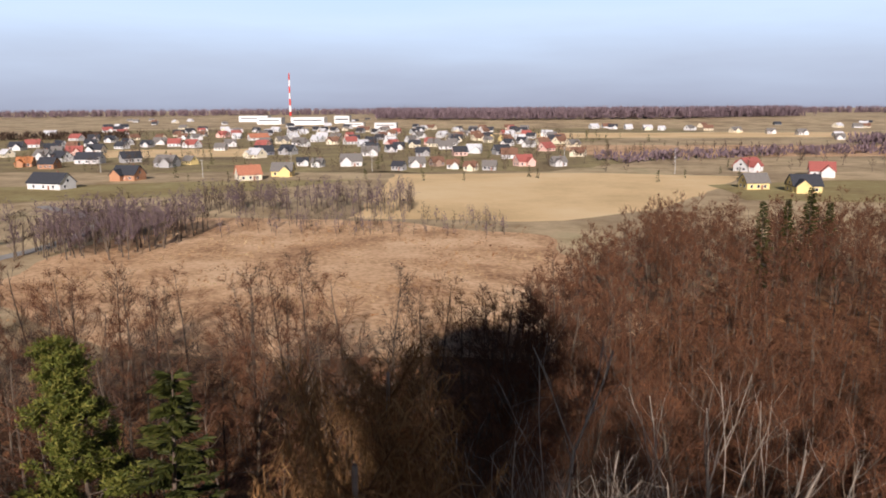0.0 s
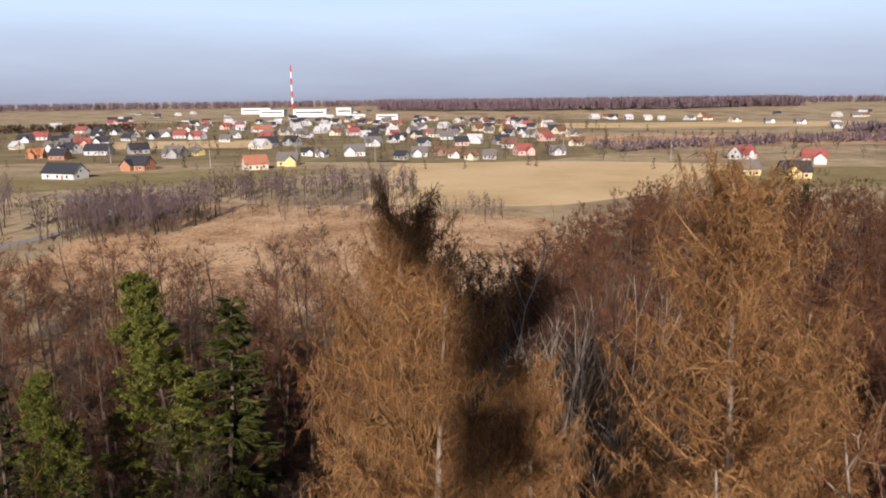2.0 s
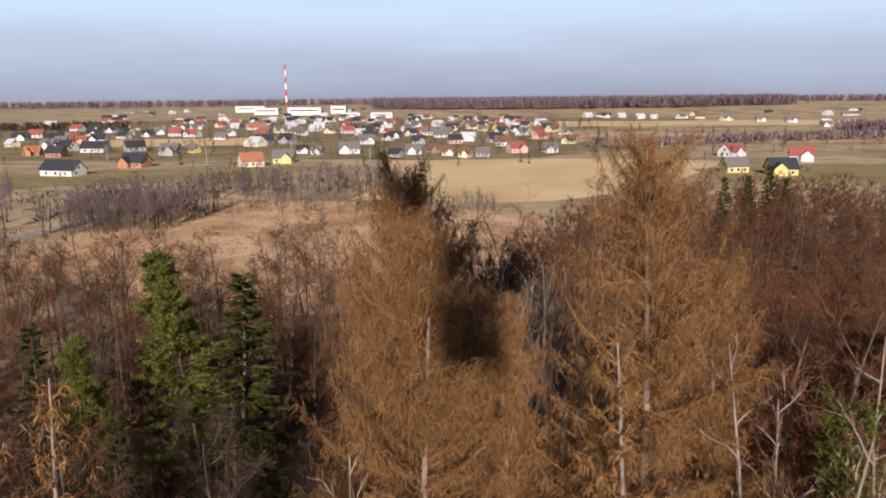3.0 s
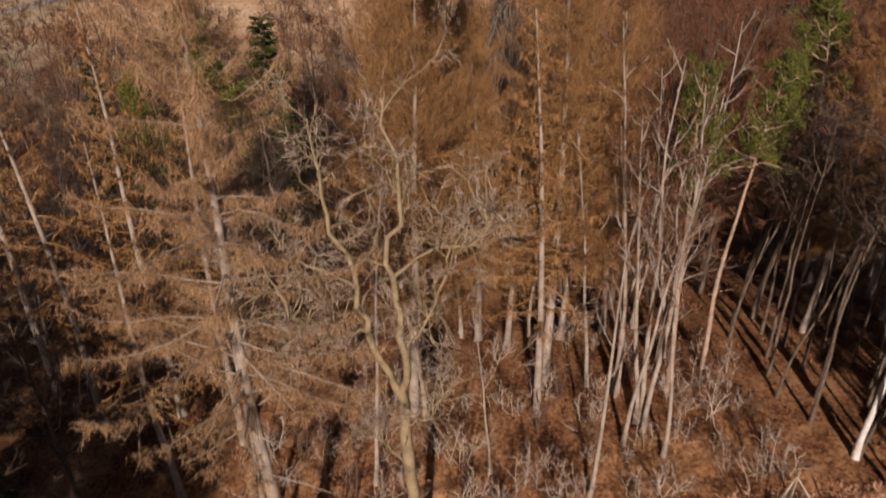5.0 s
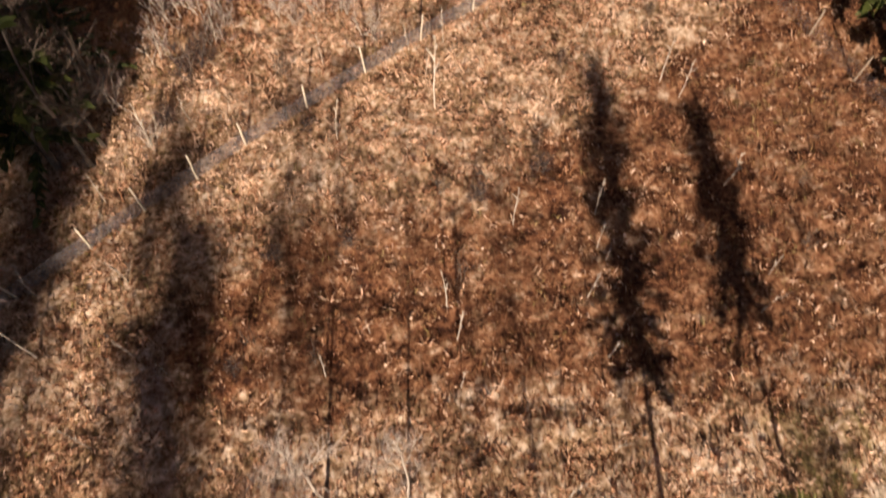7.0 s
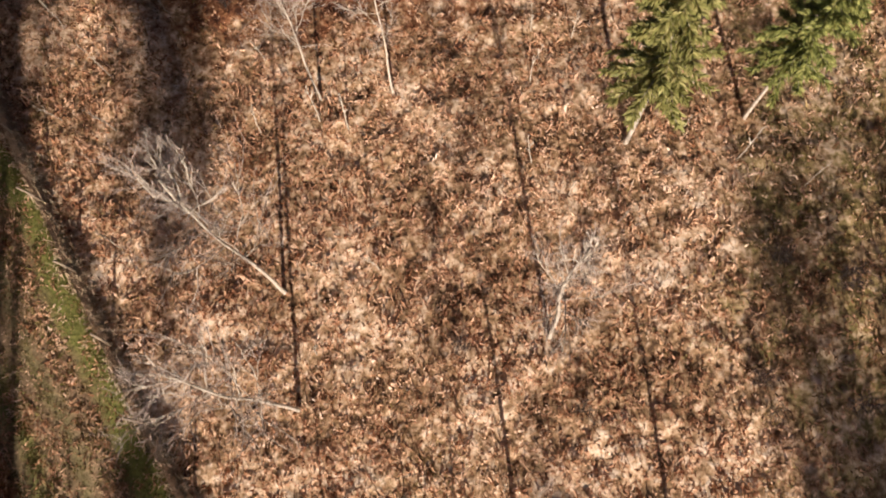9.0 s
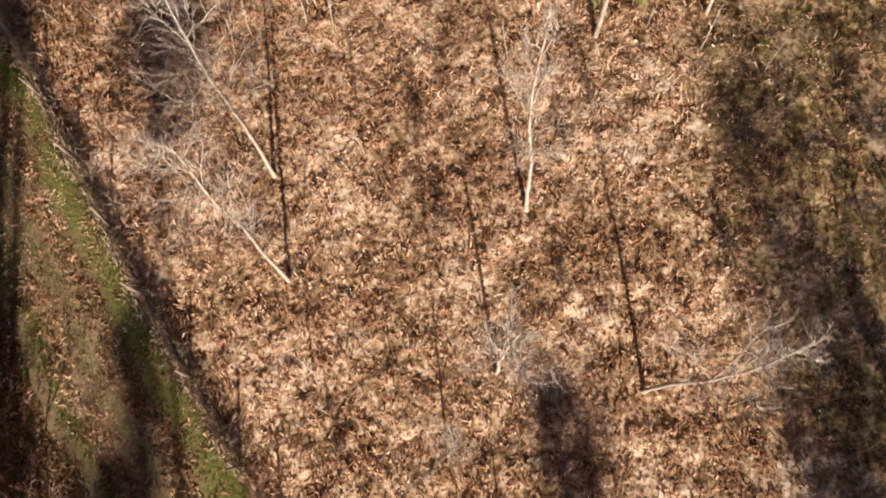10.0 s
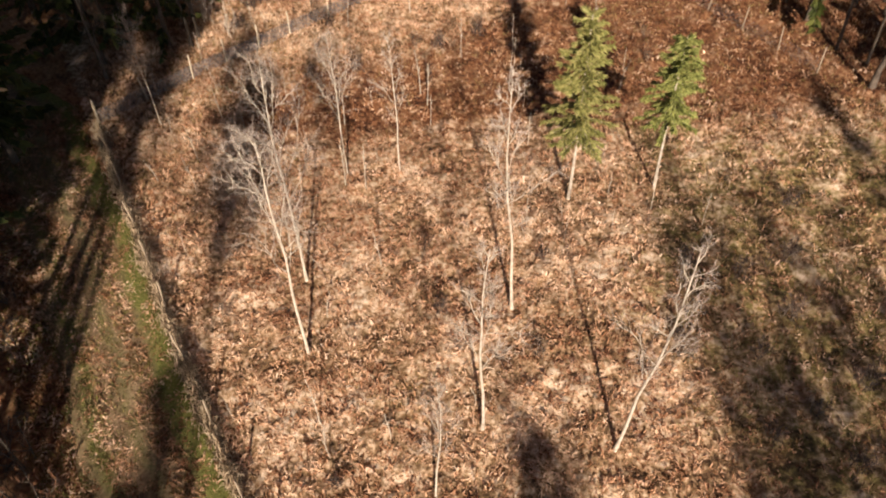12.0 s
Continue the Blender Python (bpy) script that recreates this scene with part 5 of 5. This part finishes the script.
def tufts(name, n, inside, material, label, lo=0.25, hi=0.75, blades=9, width=0.06, lift=0.5, seed=3, flat=False, above=0.0):
    """Low clumps of dead fern and grass, lying over one another."""
    g = np.random.default_rng(seed)
    s = Soup()
    st, en, mid, wd = [], [], [], []
    k = 0
    while k < n:
        x, y = inside(g)
        if x is None:
            continue
        k += 1
        z = ground_z(x, y) + (above or relief(x, y))
        sz = g.uniform(lo, hi)
        for b in range(blades):
            az = g.uniform(0, 6.283)
            ln = sz * g.uniform(0.6, 1.2)
            up = lift * g.uniform(0.4, 1.3)
            o = np.array([x + g.normal() * 0.12, y + g.normal() * 0.12, z - 0.03])
            out = np.array([math.cos(az), math.sin(az), 0])
            st.append(o), mid.append(o + out * ln * 0.45 + [0, 0, ln * up]), en.append(o + out * ln + [0, 0, ln * up * 0.35])
            wd.append(width * g.uniform(0.6, 1.5))
    s.blades(st, mid if flat else en, np.array(wd), g, None if flat else np.array(mid))
    return tagged(new(name, s.mesh(name, material)), label, "ground cover", kind="stuff")


def in_clearing(g):
    x, y = g.uniform(-19, 34), g.uniform(-45, 20)
    if fence_side(x, y) < 0.1 or y > 15 + 0.35 * x:
        return None, None
    return x, y


def in_bramble(g):
    x, y = g.uniform(-19, 34), g.uniform(-45, 16)
    edge = mossy(x, y) + smooth(-3, -9, x) * smooth(-22, -14, y) + 0.25 * smooth(-14, -4, y)
    if fence_side(x, y) < 0.1 or y > 15 + 0.35 * x or g.random() > edge:
        return None, None
    return x, y


def pale_ground(g):
    x, y = in_clearing(g)
    if x is None or g.random() < max(0.8 * rusty(x, y), 0.6 * mossy(x, y)):
        return None, None
    return x, y


def rust_ground(g):
    x, y = in_clearing(g)
    if x is None or g.random() > 0.08 + rusty(x, y):
        return None, None
    return x, y


def along_fence(g):
    k = g.integers(1, 4)
    (a, b), (c, d) = FENCE_W[k - 1], FENCE_W[k]
    t = g.random()
    return a + (c - a) * t - 0.1 + g.normal() * 0.1, b + (d - b) * t + g.normal() * 0.15


def in_wood(g):
    x, y = g.uniform(-40, 40), g.uniform(-45, 46)
    if fence_side(x, y) > -6.5 and y < 12 + 0.35 * x:
        return None, None
    return x, y


def on_track(g):
    x, y = g.uniform(-26, 4), g.uniform(-46, -4)
    if not -6.5 < fence_side(x, y) < -0.5:
        return None, None
    return x, y


def green_spots(g):
    cx, cy, r = ((0.8, -25.7, 1.6), (11, -22, 3.0), (13.5, -27, 3.0))[g.integers(3)]
    return cx + g.normal() * r * 0.5, cy + g.normal() * r * 0.5


def in_meadow(g):
    x, y = g.uniform(-100, 16), g.uniform(138, 256)
    if noise.noise((x * 0.06, y * 0.06, 7)) + 0.25 * g.normal() < 0.05:
        return None, None
    return x, y


tufts("meadow_tussocks", 2600, in_meadow, M["reed"], "straw tussocks scattered over the meadow", 0.5, 1.1, 6, 0.22, 0.5, 21, True)
tufts("fern_litter", 42000, pale_ground, M["tuft"], "flat mat of broken dead fern fronds", 0.14, 0.38, 5, 0.085, 0.35, 8, True)
tufts("rust_fern", 12000, rust_ground, M["rust_tuft"], "rust-red dead bracken below the fence", 0.15, 0.42, 6, 0.05, 0.5, 15, True)
tufts("dry_fern", 9000, pale_ground, M["tuft"], "matted dead bracken and dry grass covering the clearing", 0.18, 0.5, 6, 0.045, 0.55)
tufts("bramble", 6000, in_bramble, M["bramble"], "dark brown and green bramble at the clearing's edges", 0.25, 0.6, 7, 0.05, 0.6, 5, True)
tufts("wood_litter", 16000, in_wood, M["rust_tuft"], "fallen leaves and twigs on the wood floor", 0.2, 0.5, 5, 0.09, 0.25, 12, True)
tufts("leaf_litter", 5000, in_wood, M["rust_tuft"], "dead bracken and leaf litter under the trees", 0.15, 0.42, 6, 0.06, 0.3, 14, True)
tufts("track_grass", 8000, on_track, M["green_tuft"], "short green and yellow grass of the track", 0.1, 0.24, 7, 0.035, 0.7, 3, True, 0.19)
tufts("track_straw", 4600, on_track, M["tuft"], "dry straw and dead leaves strewn over the track", 0.12, 0.32, 6, 0.04, 0.3, 9, False, 0.19)
tufts("fence_grass", 1300, along_fence, M["straw"], "strip of uncut dry grass along the fence", 0.2, 0.5, 6, 0.045, 0.8, 19)
tufts("green_moss", 420, green_spots, M["moss_tuft"], "patches of yellow-green moss in the clearing", 0.12, 0.3, 7, 0.04, 0.4, 6, True)


# ---- village ----
def house(x, y, w, style, turn=0.0, near=False, storey=3.2, wing=0):
    wall_m, roof_m = M["wall_" + style[0]], M["roof_" + style[1]]
    names = {"w": "white", "o": "orange", "y": "yellow", "c": "cream", "p": "pink", "g": "grey", "b": "brown", "d": "dark"}
    rn = {"d": "dark", "r": "red", "O": "orange-red", "g": "grey", "w": "pale", "b": "brown", "o": "orange"}
    ob = thing("house", f"{names[style[0]]} house with a {rn[style[1]]} pitched roof in the village", "house", "village houses", at=(x, y, VALLEY), turn=turn)
    w *= 0.8
    hw, hd = w / 2, min(w * 0.42, 5.0)
    eave, ridge = storey * 0.9, storey * 0.9 + hd * 0.88
    gables = [(hw, hd, eave, ridge, 0.0, 0.0, False)]
    if wing:
        gables.append((hd + 1.6, hd * 0.62, eave - 0.1, eave - 0.1 + hd * 0.62 * 0.9, hw * 0.42 * wing, -1.2, True))
    walls, tiles = Soup(), Soup()
    o = 0.5
    for gw, gd, ge, gr, cx, cy, across in gables:
        def placed(points):
            p = np.array(points, float)
            if across:
                p = np.stack([-p[:, 1], p[:, 0], p[:, 2]], 1)
            return p + [cx, cy, 0]
        prof = [(-gd, -0.3), (gd, -0.3), (gd, ge), (0, gr), (-gd, ge)]
        f = [(0, 2, 1), (0, 3, 2), (0, 4, 3), (5, 6, 7), (5, 7, 8), (5, 8, 9)]
        for k in range(5):
            q = (k + 1) % 5
            f += [(k, q, q + 5), (k, q + 5, k + 5)]
        walls.add(placed([(-gw, a, b) for a, b in prof] + [(gw, a, b) for a, b in prof]), f)
        fall = (gr - ge) / gd
        for sg in (-1, 1):
            n = np.array([0, sg * 0.65, 0.76]) * 0.22
            low = ge - o * fall + 0.04
            quad = [np.array(p) for p in ((-gw - o, sg * (gd + o), low), (gw + o, sg * (gd + o), low), (gw + o, 0, gr + 0.04), (-gw - o, 0, gr + 0.04))]
            tiles.add(placed(quad + [p + n for p in quad]), [t for q in ((0, 1, 2, 3), (4, 5, 6, 7), (0, 1, 5, 4), (1, 2, 6, 5), (2, 3, 7, 6), (3, 0, 4, 7)) for t in ((q[0], q[1], q[2]), (q[0], q[2], q[3]))])
    part("wall", walls, wall_m, ob)
    roof = part("roof", tiles, roof_m, ob)
    s = Soup()
    s.box((hw * 0.3, hd * 0.2, ridge - 1.2), (hw * 0.3 + 0.6, hd * 0.2 + 0.6, ridge + 0.9))
    part("chimney", s, M["brick"], roof)
    pane = Soup()
    pane.box((-0.6, -0.04, -0.65), (0.6, 0.02, 0.65))
    me = pane.mesh("window", M["glass"])
    rim = Soup()
    for lo, hi in (((-0.7, -0.07, 0.65), (0.7, 0.02, 0.75)), ((-0.7, -0.09, -0.75), (0.7, 0.02, -0.65)), ((-0.7, -0.07, -0.65), (-0.6, 0.02, 0.65)), ((0.6, -0.07, -0.65), (0.7, 0.02, 0.65))):
        rim.box(lo, hi)
    rme = rim.mesh("frame", M["frame_white"])
    places = [((-hw * 0.6, -hd, 1.5), 0), ((0, -hd, 1.5), 0), ((hw * 0.6, -hd, 1.5), 0), ((-hw, -hd * 0.4, 1.5), -90), ((-hw, hd * 0.4, 1.5), -90), ((-hw, 0, eave + 0.9), -90), ((hw, 0, eave + 0.9), 90), ((hw, -hd * 0.4, 1.5), 90)]
    for p, a in places if near else places[:3] + places[5:7]:
        wdw = part("window", me, None, ob)
        wdw.location = p
        wdw.rotation_euler = (0, 0, radians(a))
        if near:
            part("frame", rme, None, wdw)
    if near:
        s = Soup()
        s.box((hw * 0.25, -hd - 0.05, -0.1), (hw * 0.25 + 1.0, -hd + 0.02, 2.1))
        part("door", s, M["brick"], ob, "dark wooden door")
    return ob


VILLAGE = [
    [(-202, 359, 24, 'wd'), (-184, 400, 17, 'od'), (-293, 485, 12, 'oo'), (-269, 471, 13, 'od'), (-293, 527, 15, 'wd'), (-264, 511, 21, 'wd'), (-319, 549, 14, 'wg'), (-316, 619, 16, 'wd'), (-422, 705, 17, 'wr'), (-410, 661, 15, 'wd'), (-453, 838, 18, 'wr'), (-425, 823, 15, 'gd'), (-392, 796, 14, 'wd'), (-558, 965, 18, 'ww'), (-289, 716, 15, 'wr'), (-264, 696, 16, 'wr'), (-240, 520, 16, 'gd'), (-198, 482, 16, 'gg'), (-190, 500, 10, 'yg'), (-120, 400, 15, 'cO')],
    [(-107, 421, 14, 'yg'), (-222, 652, 12, 'wg'), (-234, 713, 13, 'wg'), (-243, 835, 28, 'wO'), (-309, 912, 15, 'pr'), (-303, 943, 15, 'pr'), (-475, 993, 17, 'wr'), (-551, 1102, 17, 'wr'), (-205, 731, 14, 'gg'), (-149, 598, 15, 'gd'), (-80, 488, 17, 'wg'), (-112, 489, 9, 'wd'), (-100, 480, 9, 'wg'), (-37, 478, 12, 'wg'), (-46, 455, 9, 'gd'), (-25, 487, 10, 'bb'), (-14, 466, 9, 'wb'), (-3, 452, 9, 'cb'), (8, 455, 10, 'gg'), (-124, 746, 15, 'wr')],
    [(-84, 750, 14, 'ww'), (-103, 745, 14, 'wd'), (-67, 660, 12, 'wd'), (-55, 685, 13, 'cd'), (-38, 702, 14, 'cg'), (-86, 630, 13, 'wd'), (-70, 625, 11, 'wd'), (-12, 580, 13, 'pd'), (-22, 721, 12, 'wg'), (-38, 889, 16, 'ww'), (-19, 795, 14, 'cd'), (1, 886, 15, 'cb'), (14, 843, 14, 'yd'), (32, 791, 15, 'yb'), (20, 591, 15, 'gd'), (-166, 590, 17, 'dd'), (-175, 857, 16, 'ww'), (-141, 747, 14, 'cb'), (30, 485, 13, 'pr'), (52, 485, 11, 'wg')],
    [(24, 550, 14, 'wb'), (43, 912, 13, 'ww'), (62, 911, 14, 'wr'), (87, 909, 16, 'ww'), (188, 1187, 17, 'ww'), (212, 1158, 17, 'wd'), (235, 1155, 14, 'ww'), (252, 1104, 15, 'cw'), (272, 1101, 12, 'ww'), (310, 1096, 16, 'wg'), (336, 1093, 16, 'cb'), (345, 1008, 18, 'cg'), (156, 447, 17, 'wr'), (126, 358, 13, 'yg'), (143, 346, 15, 'yd'), (183, 416, 15, 'wr'), (374, 966, 13, 'wg'), (396, 929, 14, 'wg'), (410, 868, 12, 'ww'), (386, 814, 11, 'wg')],
]
spots = []
for row in VILLAGE:
    for x, y, w, style in row:
        spots.append((x, y))
        house(x, y, w, style, radians(rng.uniform(-25, 40)), near=y < 500, storey=3.6 if w > 12 else 3.1, wing=(-1, 0, 1)[int(x * 7 + y) % 3])
done = 0
styles = ['wd', 'wg', 'wd', 'cw', 'wd', 'cb', 'gd', 'ww', 'cg', 'pr', 'wb', 'wg']
while done < 110:
    x, y = rng.uniform(-420, 90), rng.uniform(540, 1150)
    if any((x - a) ** 2 + (y - b) ** 2 < 24 ** 2 for a, b in spots) or (-300 < x < -170 and 560 < y < 690):
        continue
    spots.append((x, y))
    house(x, y, rng.uniform(11, 16), styles[rng.integers(len(styles))], rng.uniform(-0.6, 0.8), wing=(-1, 0, 1)[done % 3])
    done += 1
for k in range(70):
    x, y = rng.uniform(-900, 900), rng.uniform(1150, 1900)
    if abs(x - 100) < 320 and y > 1250:
        continue
    house(x, y, rng.uniform(12, 20), styles[rng.integers(len(styles))], rng.uniform(-0.6, 0.8))


def works_hall(x, y, w, d, h, label):
    ob = thing("factory_hall", label, "factory", "works at the edge of town", at=(x, y, VALLEY))
    s = Soup()
    s.box((-w / 2, -d / 2, -0.3), (w / 2, d / 2, h))
    part("wall", s, M["frame_white"], ob)
    s = Soup()
    s.box((-w / 2 - 0.4, -d / 2 - 0.4, h), (w / 2 + 0.4, d / 2 + 0.4, h + 0.8))
    part("roof", s, M["concrete"], ob)
    s = Soup()
    s.box((-w * 0.42, -d / 2 - 0.15, h * 0.55), (w * 0.42, -d / 2 + 0.1, h * 0.7))
    part("window_band", s, M["glass"], ob)


works_hall(-325, 1458, 66, 30, 15, "long white factory hall at the edge of town")
works_hall(-262, 1480, 30, 24, 17, "tall white factory block at the edge of town")
works_hall(-418, 1520, 50, 30, 13, "white factory hall beside the mast")
works_hall(-520, 1750, 70, 30, 14, "far white factory hall")
works_hall(-146, 1231, 36, 20, 9, "white warehouse before the woods")
works_hall(-208, 1290, 34, 20, 8, "white warehouse before the woods")

mast = thing("radio_mast", "tall red and white banded mast over the town", "mast", at=(-560, 2250, VALLEY))
for k in range(7):
    s = Soup()
    s.tube([(0, 0, k * 19.0), (0, 0, k * 19.0 + 9.5), (0, 0, k * 19.0 + 19.0)], [3.4 - k * 0.22, 3.3 - k * 0.22, 3.2 - k * 0.22], 10)
    part("section", s, M["mast_red" if k % 2 == 0 else "mast_white"], mast)


# ---- far woods and hills ----
def far_wood(name, line, depth, h, material, label, seed, step=7.0, foot=VALLEY):
    """A distant wood as many small crowns with an uneven top."""
    g = np.random.default_rng(seed)
    s = Soup()
    for x, y in along(line, step):
        for _ in range(depth):
            px, py = x + g.normal() * step, y + g.uniform(0, depth * 14)
            hh = h * g.uniform(0.9, 1.03)
            m = 22
            st = np.tile(np.array([px, py, foot]), (m, 1)) + g.normal(size=(m, 3)) * [2.4, 2.4, 0]
            st[:, 2] = foot + g.uniform(0, hh * 0.62, m)
            en = st + g.normal(size=(m, 3)) * [1.3, 1.3, 0] + np.stack([np.zeros(m), np.zeros(m), g.uniform(0.28, 0.38, m) * hh], 1)
            s.blades(st, en, g.uniform(1.0, 2.0, m), g)
    return tagged(new(name, s.mesh(name, material)), label, "woodland", kind="stuff")


# the mauve tint of most of these woods stands in for haze
far_wood("far_wood", [(-200, 1500), (100, 1420), (420, 1450), (700, 1600)], 8, 27, M["hazed_twig"], "long bare wood beyond the village, tinted mauve-brown for haze", 1, foot=-1.0)
far_wood("far_wood", [(-1600, 1900), (-700, 2300), (100, 2500), (1200, 2100), (2200, 1700)], 7, 26, M["hazed_twig"], "distant bare woods on the horizon, tinted mauve-brown for haze", 2, 14, foot=-4.0)
far_wood("far_wood", [(360, 700), (620, 640), (900, 700)], 4, 13, M["hazed_twig"], "haze-tinted mauve-brown thickets in the valley", 3)
far_wood("far_wood", [(-900, 900), (-620, 800), (-420, 880)], 3, 12, M["grey_twig"], "brown thickets beside the village", 4)
far_wood("far_wood", [(90, 500), (200, 560), (330, 590)], 2, 9, M["hazed_twig"], "haze-tinted mauve-brown brush along the valley stream", 5)


# ---- balloon whose shadow lies on the wood ----
def balloon(x, y, z):
    ob = thing("hot_air_balloon", "hot-air balloon with a wicker basket in flight", "balloon", at=(x, y, z))
    prof = [(0.95, 2.1), (0.85, 3.0), (1.0, 3.7), (1.7, 4.6), (3.2, 6.6), (5.3, 9.2), (7.1, 12.0), (8.3, 15.0), (8.5, 17.4), (7.8, 20.0), (6.0, 22.1), (3.4, 23.4), (1.2, 23.8), (0.02, 23.85)]
    n = 32
    v, f = [], []
    for r, h in prof:
        for k in range(n):
            a = 2 * math.pi * k / n
            rr = r * (1 + 0.012 * (k % 2))
            v.append((rr * math.cos(a), rr * math.sin(a), h))
    for i in range(len(prof) - 1):
        for k in range(n):
            q = (k + 1) % n
            f += [(i * n + k, i * n + q, (i + 1) * n + q), (i * n + k, (i + 1) * n + q, (i + 1) * n + k)]
    s = Soup()
    s.add(v, f)
    part("envelope", s, M["fabric"], ob, "broad fabric envelope", True)
    s = Soup()
    for lo, hi in (((-1.0, -0.7, -0.05), (1.0, 0.7, 0.03)), ((-1.0, -0.7, 0.03), (-0.92, 0.7, 1.1)), ((0.92, -0.7, 0.03), (1.0, 0.7, 1.1)), ((-0.92, -0.7, 0.03), (0.92, -0.62, 1.1)), ((-0.92, 0.62, 0.03), (0.92, 0.7, 1.1))):
        s.box(lo, hi)
    part("basket", s, M["wicker"], ob, "woven wicker basket")
    s = Soup()
    c = [(-0.96, -0.66, 1.12), (0.96, -0.66, 1.12), (0.96, 0.66, 1.12), (-0.96, 0.66, 1.12), (-0.96, -0.66, 1.12)]
    for a, b in zip(c, c[1:]):
        s.tube([a, ((a[0] + b[0]) / 2, (a[1] + b[1]) / 2, 1.12), b], [0.06, 0.06, 0.06], 8)
    part("padded_rim", s, M["fabric"], ob, "red padded basket rim")
    for a in (0, 1, 2, 3):
        s = Soup()
        px, py = c[a][0], c[a][1]
        s.tube([(px, py, 1.1), (px * 0.8, py * 0.85, 2.3), (px * 0.7, py * 0.8, 3.0)], [0.03, 0.03, 0.03], 6)
        part("upright", s, M["steel"], ob)
        s = Soup()
        s.tube([(px * 0.7, py * 0.8, 3.0), (px * 0.7, py * 0.9, 3.3), (px * 0.7, py * 1.1, 3.65)], [0.012, 0.012, 0.012], 4)
        part("cable", s, M["steel"], ob)
    s = Soup()
    s.box((-0.66, -0.5, 2.95), (0.66, 0.5, 3.05))
    s.tube([(-0.3, 0, 3.05), (-0.3, 0, 3.3), (-0.3, 0, 3.6)], [0.18, 0.2, 0.16], 10)
    s.tube([(0.3, 0, 3.05), (0.3, 0, 3.3), (0.3, 0, 3.6)], [0.18, 0.2, 0.16], 10)
    part("burner", s, M["steel"], ob)
    return ob


balloon(-0.4, -9.0, 35.4)
